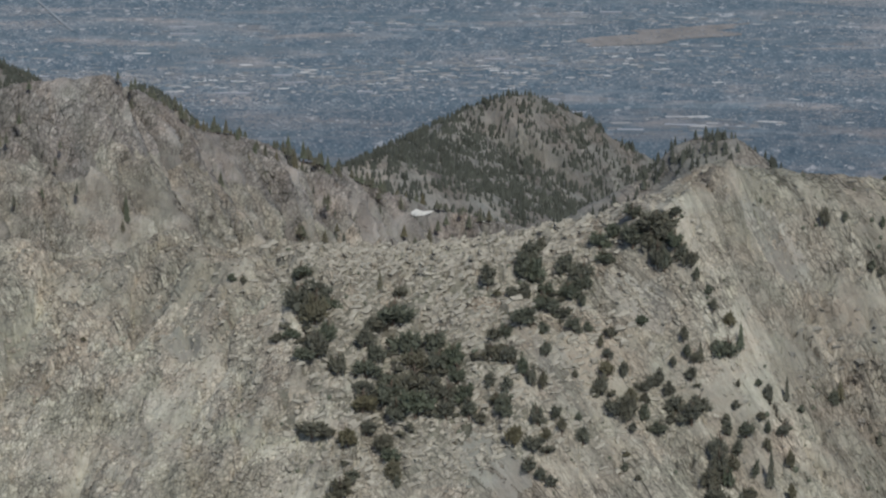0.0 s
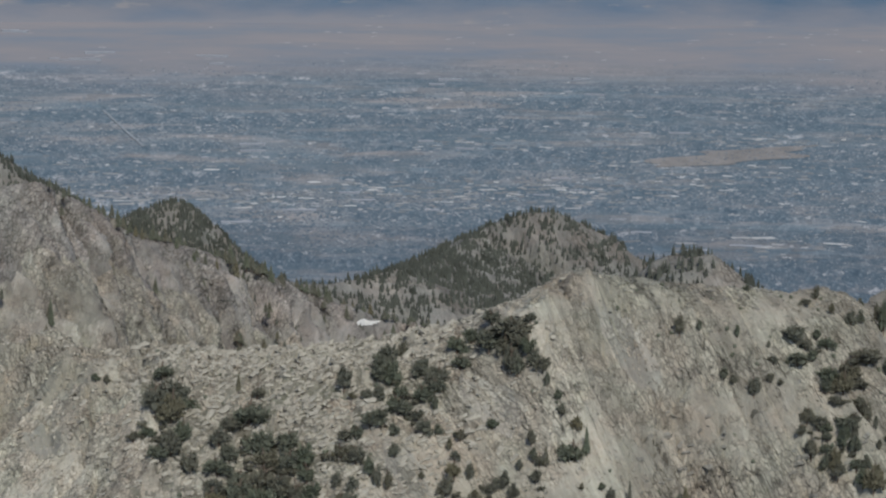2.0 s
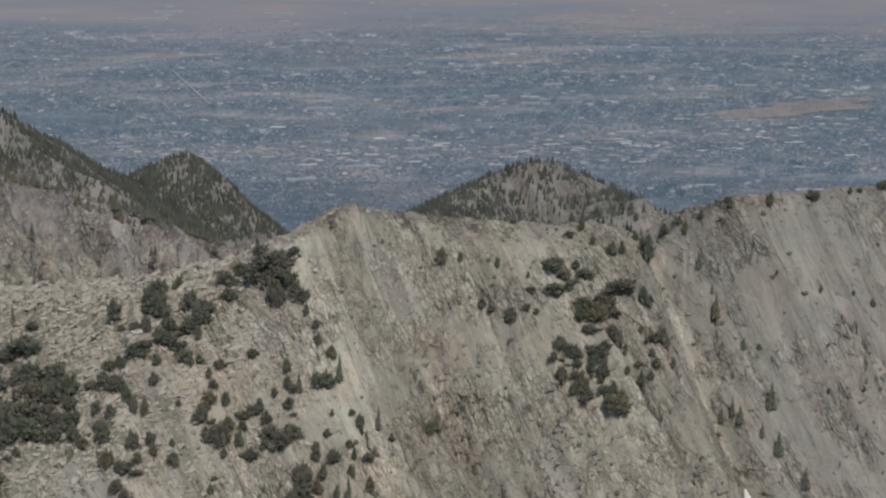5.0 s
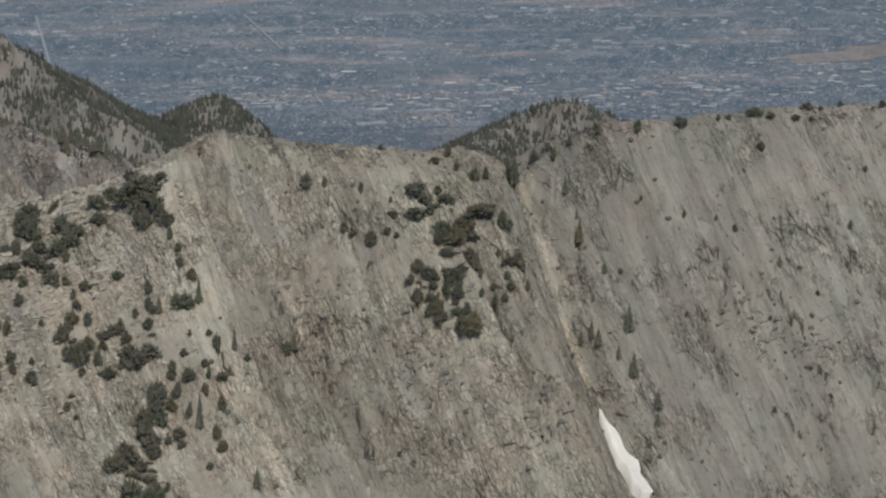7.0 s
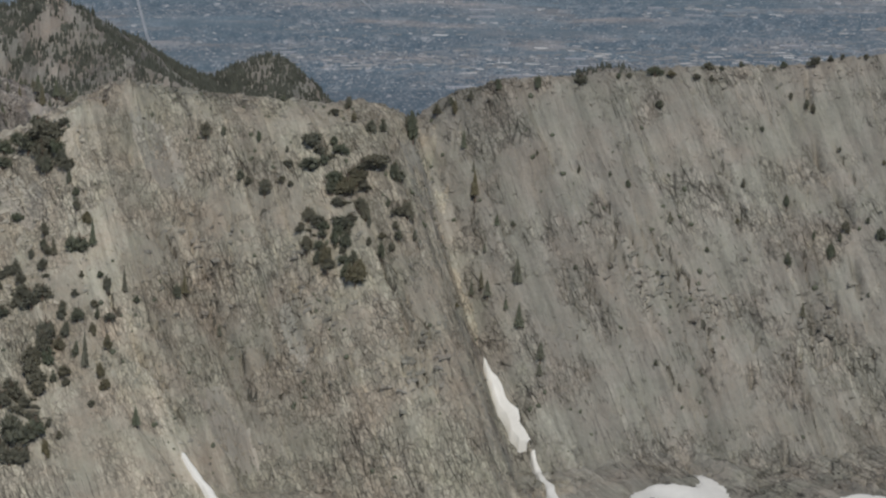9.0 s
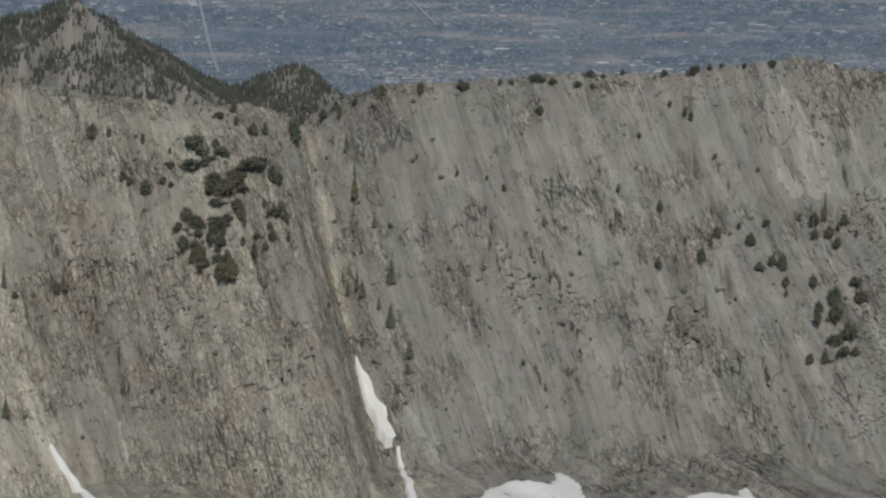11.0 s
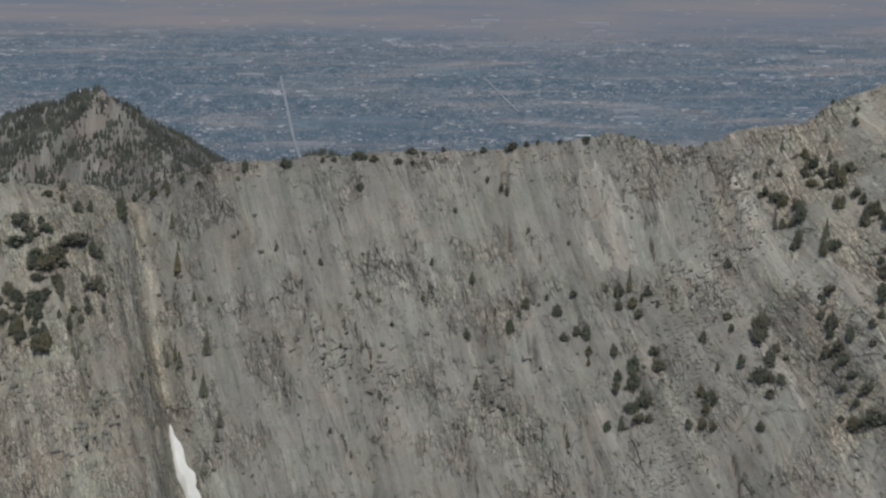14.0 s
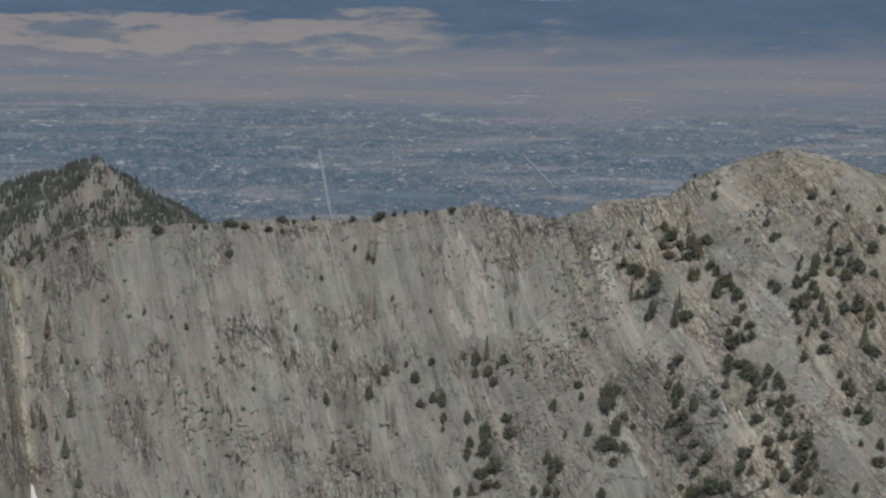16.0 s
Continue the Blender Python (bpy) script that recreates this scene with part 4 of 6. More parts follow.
SHRUBS_B = [
    (24.1, 243.2, 1, 1.1), (26.6, 247.6, 0.8, 0.8), (27, 246.5, 0.8, 1.1), (27.6, 238.4, 0.9, 1), (27.6, 237.7, 1.2, 1.1), (28.3, 231.9, 0.8, 1.2),
    (28.6, 239.6, 0.9, 0.7), (29, 241, 0.5, 0.7), (29.1, 227.5, 0.7, 0.9), (29.8, 231.6, 0.9, 0.8), (30.4, 226.7, 0.7, 0.7), (31, 238.8, 1, 0.7),
    (31, 241.3, 0.7, 0.6), (31.6, 237.8, 0.6, 1.1), (33.1, 229.8, 0.9, 0.7), (35.2, 240.7, 0.8, 0.7), (41.5, 256.3, 0.7, 1.1), (43.9, 253.6, 1, 1),
    (44.9, 253.4, 0.8, 0.8), (45.5, 256.6, 0.6, 1.2), (46.9, 263.3, 0.8, 0.6), (48.8, 256.4, 0.5, 0.7), (49.8, 253.3, 0.8, 0.6),
    (51.7, 249.6, 1.1, 0.9), (53.3, 255.5, 1.2, 1),
]
SHRUBS_C = [
    (53.9, 257.7, 1, 0.8), (54.3, 249.2, 1.2, 0.7), (56.7, 247.9, 0.8, 0.6), (57.1, 249.1, 0.9, 1.2), (58.1, 247.1, 1.1, 1.2), (59, 261.3, 0.8, 1.2),
    (59.3, 250.1, 0.6, 1.2), (59.5, 248.6, 0.7, 0.9), (60.5, 273, 0.7, 0.9), (60.7, 250.3, 0.9, 0.6), (61, 252.8, 0.6, 0.9), (61.9, 256.2, 1, 1),
    (62.2, 250.9, 0.9, 0.8), (62.6, 250.2, 1.1, 1.1), (63.8, 270.9, 1, 1), (65.5, 270.7, 0.7, 0.9), (67.9, 270.1, 0.7, 0.9), (69.2, 249.8, 0.5, 0.5),
    (70.8, 271.1, 0.7, 0.6), (71.2, 270.4, 0.7, 1.1), (74.1, 261, 0.6, 0.5), (76.2, 265.9, 0.4, 0.5), (81.1, 265.8, 0.4, 0.7), (81.5, 258.3, 0.6, 0.5),
    (84.7, 265.6, 0.4, 0.5),
]
SHRUBS_D = [
    (84.9, 273.8, 0.7, 0.6), (86.1, 274.8, 0.7, 0.6), (86.8, 265.3, 0.6, 0.7), (89.8, 273.1, 1.1, 0.8), (90.7, 259.7, 0.5, 0.5), (91, 276, 1.2, 0.6),
    (91.1, 253.1, 0.5, 0.6), (93.9, 276.6, 1.2, 0.5), (95.7, 276.6, 0.6, 0.6), (96.1, 263.5, 0.5, 0.5), (96.8, 278.1, 0.7, 0.5),
    (99.1, 279.1, 0.7, 0.6), (99.4, 265.7, 0.5, 0.5), (99.9, 268.7, 0.5, 0.8), (101.8, 273.5, 0.5, 0.6), (104, 279.8, 1, 0.7), (105, 277.5, 0.6, 0.6),
    (105.2, 263.9, 0.9, 1.2), (108.1, 266.7, 0.4, 0.9), (109.5, 279.9, 0.7, 0.6), (110.9, 279.9, 0.6, 0.5), (110.9, 274.1, 0.4, 0.5),
    (111.1, 266.8, 0.6, 0.9), (113.7, 279.9, 0.7, 0.5), (114.2, 268, 0.6, 0.6),
]
SHRUBS_E = [
    (114.4, 262.9, 0.5, 0.5), (116, 273.1, 0.5, 0.5), (116.8, 264.7, 1.2, 0.9), (117.4, 268.3, 1, 0.6), (120, 263.5, 0.9, 1), (120.1, 262.8, 0.5, 0.7),
    (121.2, 269.4, 0.6, 0.8), (123.1, 267.3, 0.9, 1.2), (123.2, 257.5, 1, 1.1), (125.5, 257.9, 0.9, 0.9), (125.7, 267.7, 0.5, 0.9),
    (126.4, 268.3, 1, 1), (127.8, 266.4, 0.5, 0.8), (128.3, 256.2, 1.1, 1.1), (134.9, 255.1, 0.9, 1), (135.3, 273.6, 1, 0.9), (135.8, 258.9, 0.5, 0.9),
    (136, 253.1, 0.9, 0.9), (136.9, 263.3, 0.7, 0.9), (138, 279.3, 0.7, 0.7), (138.6, 278.1, 0.7, 0.6), (139.3, 278.2, 0.9, 0.9),
    (139.7, 280, 0.7, 0.6), (141, 278.8, 0.8, 0.6), (141.5, 251.8, 1.2, 1.1),
]
SHRUBS_F = [
    (141.7, 274.7, 0.9, 1), (142.1, 255.5, 1.1, 0.9), (142.8, 274.2, 0.9, 0.9), (143.4, 261.3, 0.7, 0.7), (144, 279.4, 1.2, 1.2),
    (146.6, 287.7, 0.7, 0.5), (146.9, 266, 0.7, 0.5), (147, 269.5, 0.9, 1.2), (147.2, 263.7, 1, 0.9), (147.4, 265.1, 0.5, 1.1), (148.4, 261.3, 1, 1.1),
    (148.8, 275.9, 0.6, 0.9), (149.2, 258.1, 0.7, 0.7), (149.7, 283.6, 1, 0.8), (149.7, 285.7, 0.7, 0.6), (150.2, 253.8, 1, 0.7),
    (150.3, 255.9, 1.2, 0.7), (151.2, 274.9, 1.2, 1.2), (151.9, 253.6, 1, 0.7), (153.3, 259, 1.1, 1), (153.5, 257.4, 1.1, 0.7), (153.6, 271.1, 0.9, 1),
    (153.8, 267.1, 0.9, 0.7), (154.2, 263.9, 1.1, 0.9), (154.2, 261.5, 1, 1),
]
SHRUBS_G = [
    (154.7, 267.5, 1.2, 1.1), (155, 255.6, 0.6, 0.5), (155.2, 268.4, 0.9, 0.7), (155.3, 263, 1, 0.9), (156.7, 264.9, 1.2, 0.9),
    (156.9, 277.1, 0.9, 0.7), (157.6, 258.3, 1.2, 1), (158, 274.9, 1.2, 0.8), (158.6, 275, 0.8, 0.5), (158.8, 248.8, 0.8, 0.8),
    (159.1, 259.1, 0.7, 0.7), (160.4, 251.6, 1, 1), (160.6, 247.4, 0.8, 1.1), (161.1, 255.4, 1.2, 1.2), (161.2, 257.5, 0.8, 1.1),
    (161.2, 251.2, 1, 1.2), (161.3, 256.3, 1.1, 0.8), (161.6, 269.3, 0.7, 1), (161.6, 264.6, 1.1, 1), (161.8, 252.9, 1.2, 1), (161.8, 250.3, 0.8, 0.8),
    (161.9, 263.6, 0.7, 0.5), (161.9, 270, 0.5, 0.7), (162, 279.4, 1, 1.1), (162.3, 262.6, 0.9, 1),
]
SHRUBS_H = [
    (162.4, 255.4, 1, 1.2), (162.6, 267.2, 0.9, 0.9), (162.6, 248.5, 1.2, 1.2), (162.8, 259.9, 0.7, 0.7), (163, 252.6, 1, 0.8),
    (163.4, 258.5, 1.1, 1.1), (163.5, 267.7, 1.1, 1.2), (163.7, 260.3, 0.7, 1), (163.9, 253.2, 0.5, 0.4), (164.2, 261.8, 1.1, 1.2),
    (164.6, 280.2, 0.7, 0.6), (164.8, 250.6, 1, 1.1), (164.8, 274, 0.7, 0.9), (164.9, 270.5, 0.7, 0.9), (165.2, 247.1, 1.1, 1.2),
    (165.4, 268.7, 1, 0.9), (165.4, 274.9, 0.9, 0.5), (165.6, 260.4, 1.1, 0.7), (166.5, 278.2, 0.8, 0.8), (166.7, 265.4, 0.9, 1),
    (166.7, 244.7, 0.8, 0.9), (167.4, 271.2, 0.9, 1.1), (167.6, 262.5, 1.2, 1.2), (167.7, 269.3, 1, 1), (167.9, 255.1, 0.8, 0.8),
]
SHRUBS_I = [
    (169.1, 250.9, 1, 0.8), (170.3, 250.7, 1.1, 1.2), (170.3, 278.3, 1, 0.8), (170.5, 268.8, 1.1, 0.9), (170.8, 242.9, 0.7, 0.7),
    (170.9, 261.5, 0.7, 0.7), (170.9, 247.2, 0.6, 0.8), (171.6, 264.4, 1, 0.9), (172.6, 252.8, 1.2, 1),
]
SHRUBS = SHRUBS_A + SHRUBS_B + SHRUBS_C + SHRUBS_D + SHRUBS_E + SHRUBS_F + SHRUBS_G + SHRUBS_H + SHRUBS_I
MATS_A = [
    (-12.7, 237, 2.8, 1), (-11.1, 236.5, 1.6, 0.8), (-7.4, 237.2, 2, 1), (7.8, 245.6, 2.7, 1.1), (8.6, 232.9, 2.1, 1), (48.8, 253.6, 0.9, 0.7),
    (49.1, 255.3, 1.1, 0.6), (51.5, 257.3, 2, 1.1), (51.7, 255.3, 2.3, 1.1), (53.1, 262.3, 1.2, 0.6), (55.4, 252.2, 1.4, 0.7), (56.3, 250.1, 2.5, 1.1),
    (59.2, 256.2, 2.9, 1.1), (136.3, 264.9, 1.3, 0.7), (155.9, 263.4, 1.7, 0.7), (157.8, 251.3, 1.7, 1), (158.4, 269.3, 1, 0.5),
    (166.4, 271.2, 1.3, 0.7), (173, 245, 1.5, 0.9),
]
MATS = MATS_A
FIRS_A = [
    (-43.9, 344.2, 1.1, 3.2), (-6.4, 249.8, 0.6, 1.8), (25.4, 242.7, 1, 1.7), (29.5, 244, 0.9, 2), (31.4, 233.6, 1, 2.8), (33.8, 241.1, 0.7, 1.9),
    (38.1, 229.1, 1.1, 1.7), (39.6, 244.7, 1, 1.7), (43.6, 244.1, 0.7, 1.1), (67.6, 266.6, 0.8, 1.6), (69, 264.6, 0.5, 1), (69.4, 263, 1.2, 2.5),
    (69.8, 257.2, 0.7, 1.4), (71, 256.7, 0.6, 1.8), (71.1, 258.7, 0.5, 0.8), (71.8, 255.9, 1, 1.5), (72.3, 260.3, 0.7, 1.3), (74.1, 254.2, 0.6, 1.3),
    (75.2, 256.2, 1.4, 2.4), (75.8, 252.7, 1.3, 2), (78.5, 249.1, 0.9, 1.2), (78.5, 250.3, 1.2, 1.5), (91.8, 263.7, 0.7, 1.2), (107.1, 260.4, 0.8, 1.3),
    (124.1, 269, 0.8, 2.3),
]
FIRS_B = [
    (140.8, 275, 0.6, 2.1), (141, 281.2, 0.6, 1.4), (146.1, 284.2, 0.7, 1.1), (146.7, 281.7, 0.7, 1.3), (147, 269.9, 1.2, 2.3),
    (147.2, 271.5, 0.7, 2.3), (165, 272, 0.7, 1.6), (170.3, 258, 1.4, 2.1),
]
FIRS = FIRS_A + FIRS_B
CLIFF_TREES_A = [
    (-44.8, 364.1, 0.8), (-42.4, 368.2, 0.8), (-40.6, 370.2, 1), (-39.4, 375.3, 1), (-38.2, 379.7, 1), (-36.6, 381.3, 0.9), (-33.6, 385.8, 1.1),
    (-31.9, 386.2, 1.1), (-30.1, 385.4, 1.1), (-29.4, 388.1, 1.2), (-27.9, 390.6, 1.2), (-26.2, 391.7, 1.2), (-24.7, 396.6, 1.3), (-21.8, 401.5, 1.3),
    (-18.7, 403.5, 1.3), (-17, 405.7, 1.3), (-15.6, 405.9, 1.1), (-44.3, 342.8, 1.1), (-44.2, 344.9, 1), (-28.5, 387.3, 1.2), (-26.8, 387.9, 1.2),
    (-25.1, 388.5, 1.2), (-23.8, 396.5, 1.3), (-22.5, 396.8, 1.3), (-21.4, 401.9, 1.1), (-20.1, 402.9, 1.1), (-22.4, 386.9, 1.2), (-22, 387.3, 1.2),
    (-21.8, 387.5, 1.1), (-18.7, 392.4, 1.1), (-17.4, 392.8, 0.9), (-13.1, 398.8, 0.9),
]
CLIFF_TREES_B = [
    (-7.8, 406.7, 1.3), (-6.5, 412.9, 1.3), (-4.7, 413.9, 1.3), (-3.3, 414.2, 1.5), (-2.3, 417.8, 1.5), (-0.9, 420.9, 1.3), (0.5, 422.5, 1.2),
    (1.5, 421.2, 1.2), (-9.9, 415.2, 1.1), (-11.7, 413.3, 1.1), (-13.5, 411.5, 1.1), (-7.1, 416.3, 1.3), (4.4, 425.1, 1.2), (6.4, 427.7, 1.4),
    (7.9, 429.5, 1.4), (-41.3, 369.6, 0.8), (-40.2, 374.9, 1), (-38.9, 377.7, 1), (-37.4, 380.2, 1), (-35.2, 383.8, 1), (-43, 366.8, 0.8),
    (-23.5, 396, 1.3), (-22.5, 400.7, 1.3), (-19.7, 403.4, 1.2), (-17.3, 406.2, 1.2), (-15.1, 410.1, 1.2), (-12.6, 412.8, 1.2), (-10.5, 414.8, 1.2),
    (-27.7, 386.7, 0.9), (-21.2, 388.2, 1.3), (-24.7, 397.4, 1.3),
]
CLIFF_TREES = CLIFF_TREES_A + CLIFF_TREES_B
BUILDINGS_A = [
    (-52, 4053, 27), (3, 4130, 20), (-417, 3792, 51), (-617, 4837, 50), (-492, 3621, 45), (227, 3397, 43), (155, 3344, 35), (32, 7430, 50),
    (65, 6678, 54), (-375, 7098, 45), (-1612, 8354, 107), (-1145, 8140, 48), (64, 3705, 23), (92, 3542, 29), (-297, 5107, 32), (-210, 4934, 36),
    (-846, 4084, 26), (-748, 4032, 26), (-364, 4058, 33), (-332, 3945, 36), (-217, 3809, 24), (231, 5384, 46), (879, 8702, 55), (-20, 4334, 35),
    (-689, 4684, 13), (-2399, 10777, 74), (-1653, 8835, 105), (-1230, 8664, 110), (-1723, 8376, 35), (-1689, 5925, 69), (-1196, 4701, 11),
    (-872, 4228, 17),
]
BUILDINGS_B = [
    (-874, 4143, 27), (-638, 4994, 52), (-707, 4809, 11), (-181, 5426, 44), (-351, 7341, 66), (-2334, 10669, 74), (-1666, 8267, 34),
    (-2033, 8788, 24),
]
BUILDINGS = BUILDINGS_A + BUILDINGS_B
ROADS = [[(-1592, 5846), (-1352, 5017), (-1155, 4339), (-1025, 3907)], [(-1099, 5887), (-994, 5481), (-840, 4896)]]
FIELDS = [
    [(120, 4634), (275, 4898), (467, 5095), (431, 4779), (280, 4640), (153, 4556)],
]
SNOW = [
    ('gully', [(72.3, 250.9, 0.8), (73.5, 249.2, 2.0), (75.4, 247.0, 2.6), (76.9, 245.3, 2.3), (77.8, 244.6, 1.0)]),
    ('gully', [(78.5, 243.8, 1.0), (79.7, 240.2, 1.5), (81.5, 235.3, 2.1), (83.0, 230.1, 2.2)]),
    ('gully', [(43.2, 229.2, 1.0), (44.5, 228.3, 1.8), (45.7, 227.8, 2.0), (47.5, 226.5, 2.0), (50.0, 223.5, 1.6)]),
    ('patch', [(89.3, 231.3), (89.8, 236.3), (91.5, 238.2), (93.0, 238.2), (96.3, 237.9), (96.2, 244.0), (98.5, 241.5), (100.2, 237.5), (101.8, 233.1), (95.5, 226.2)]),
    ('patch', [(111.1, 233.8), (111.4, 237.7), (113.7, 238.1), (116.1, 236.7), (117.0, 241.5), (119.3, 237.3), (114.9, 232.2)]),
    ('gully', [(-7.4, 414.9, 0.28), (-6.1, 416.0, 0.38), (-4.4, 420.1, 0.38), (-3.3, 421.1, 0.29), (-1.8, 422.8, 0.19)]),
    ('gully', [(6.6, 428.4, 0.2), (9.4, 430.4, 0.28), (11.9, 431.8, 0.2)]),
]


# ---- helpers for things ----
def height_on(grid, x, y):
    """The height of a sheet over x, y."""
    xs, ys, z = grid
    i = min(max(int(np.searchsorted(xs, x)) - 1, 0), len(xs) - 2)
    j = min(max(int(np.searchsorted(ys, y)) - 1, 0), len(ys) - 2)
    f, h = (x - xs[i]) / (xs[i + 1] - xs[i]), (y - ys[j]) / (ys[j + 1] - ys[j])
    return float((z[j, i] * (1 - f) + z[j, i + 1] * f) * (1 - h) + (z[j + 1, i] * (1 - f) + z[j + 1, i + 1] * f) * h)


NEAR_GRID = (NEAR_XS, NEAR_YS, NEAR_Z)


def land(x, y):
    """The height of the land: the near ridge, the cliff or the hills."""
    if NEAR_XS[0] < x < NEAR_XS[-1] and NEAR_YS[0] < y < 300:
        return height_on(NEAR_GRID, x, y)
    if CLIFF_GRID[0][0] < x < CLIFF_GRID[0][-1] and 300 <= y < CLIFF_GRID[1][-1]:
        return height_on(CLIFF_GRID, x, y)
    return height_on(HILL_GRID, x, y)


def mesh_of(name, verts, faces, mat, smooth=False):
    me = bpy.data.meshes.new(name)
    me.from_pydata(verts, [], faces)
    if smooth:
        me.polygons.foreach_set("use_smooth", [True] * len(me.polygons))
    me.materials.append(mat)
    return me


def part(name, me, parent, label=""):
    ob = new(name, me)
    ob.parent = parent
    return tagged(ob, label)


def plain(name, colour, rough=0.9, spots=0.25, scale=3.0, by_object=0.0, leafy=0.0):
    m, nt, bsdf = material(name)
    g = Graph(nt)
    at = g.node("TexCoord").outputs["Object"]
    tone = g.ramp(g.noise(at, scale, 5, 0.65), (0.3, tuple(c * (1 - spots) for c in colour)), (0.7, tuple(min(1, c * (1 + spots)) for c in colour)))
    if by_object:
        own = g.node("ObjectInfo").outputs["Random"]
        tint = g.ramp(own, (0.0, (1 - by_object, 1.0, 1 - by_object)), (0.5, (1, 1, 1)), (0.86, (1.05, 1.0, 0.95)), (1.0, (1 + 1.1 * by_object, 1.0, 0.8)))
        tone = g.mix(1.0, tone, tint, "MULTIPLY")
    nt.links.new(tone, bsdf.inputs["Base Color"])
    bsdf.inputs["Roughness"].default_value = rough
    bsdf.inputs["Specular IOR Level"].default_value = 0.1
    if leafy:
        glow, both = nt.nodes.new("ShaderNodeBsdfTranslucent"), nt.nodes.new("ShaderNodeMixShader")
        nt.links.new(tone, glow.inputs["Color"])
        both.inputs[0].default_value = leafy
        nt.links.new(bsdf.outputs[0], both.inputs[1])
        nt.links.new(glow.outputs[0], both.inputs[2])
        nt.links.new(both.outputs[0], nt.nodes["Material Output"].inputs["Surface"])
    return m


NEEDLES = plain("pine_needles", (0.174, 0.172, 0.132), 0.95, 0.2, 2.6, 0.10, 0.25)
FOREST = plain("forest_needles", (0.088, 0.092, 0.074), 0.85, 0.4, 0.15)
BARK = plain("bark", (0.16, 0.12, 0.09), 0.9, 0.3, 8.0)
SNOW_MAT = plain("old_snow", (0.80, 0.775, 0.71), 0.6, 0.06, 0.8)
BOULDER = plain("boulder_granite", (0.375, 0.342, 0.275), 0.95, 0.35, 1.2)
METAL_ROOF = plain("pale_roof", (0.42, 0.43, 0.45), 0.6, 0.10, 0.2)
HALL_WALL = plain("hall_wall", (0.30, 0.31, 0.33), 0.8, 0.15, 0.2)
ROAD_MAT = plain("road_concrete", (0.29, 0.31, 0.325), 0.9, 0.12, 0.02)
FIELD_MAT = plain("dry_field", (0.260, 0.243, 0.228), 0.95, 0.2, 0.03)

ICO = [(0, 0, -1), (0.724, -0.526, -0.447), (-0.276, -0.851, -0.447), (-0.894, 0, -0.447), (-0.276, 0.851, -0.447), (0.724, 0.526, -0.447),
       (0.276, -0.851, 0.447), (-0.724, -0.526, 0.447), (-0.724, 0.526, 0.447), (0.276, 0.851, 0.447), (0.894, 0, 0.447), (0, 0, 1)]
ICO_FACES = [(0, 2, 1), (1, 5, 0), (0, 3, 2), (0, 4, 3), (0, 5, 4), (1, 10, 5), (2, 6, 1), (3, 7, 2), (4, 8, 3), (5, 9, 4),
             (1, 6, 10), (2, 7, 6), (3, 8, 7), (4, 9, 8), (5, 10, 9), (6, 11, 10), (7, 11, 6), (8, 11, 7), (9, 11, 8), (10, 11, 9)]


def lump(rng, verts, faces, centre, size, squash=1.0, rough=0.25):
    """An uneven clump or stone of twenty faces."""
    base = len(verts)
    turn = Euler((rng.uniform(0, 6.3), rng.uniform(0, 6.3), rng.uniform(0, 6.3))).to_matrix()
    for v in ICO:
        p = turn @ Vector(v) * size * (1 + rng.uniform(-rough, rough))
        verts.append((centre[0] + p.x, centre[1] + p.y, centre[2] + p.z * squash))
    faces.extend(tuple(base + i for i in f) for f in ICO_FACES)


def trunk_mesh(rng, high, thick, name="trunk"):
    verts, faces, n = [], [], 6
    lean = (rng.uniform(-0.12, 0.12), rng.uniform(-0.12, 0.12))
    for k in range(4):
        f = k / 3
        for i in range(n):
            a = 2 * math.pi * i / n
            r = thick * (1 - 0.75 * f)
            verts.append((lean[0] * f * high + r * math.cos(a), lean[1] * f * high + r * math.sin(a), -0.25 + f * (high + 0.25)))
    for k in range(3):
        for i in range(n):
            a, b = k * n + i, k * n + (i + 1) % n
            faces.append((a, b, b + n, a + n))
    # a few bare limbs
    for k in range(5):
        z, a, long = high * rng.uniform(0.25, 0.85), rng.uniform(0, 6.3), rng.uniform(0.25, 0.45)
        base = len(verts)
        side = (-math.sin(a) * thick * 0.3, math.cos(a) * thick * 0.3)
        verts += [(side[0], side[1], z), (-side[0], -side[1], z), (0, 0, z + thick * 0.5), (long * math.cos(a), long * math.sin(a), z + 0.15)]
        faces += [(base, base + 1, base + 3), (base + 1, base + 2, base + 3), (base + 2, base, base + 3)]
    return mesh_of(name, verts, faces, BARK)


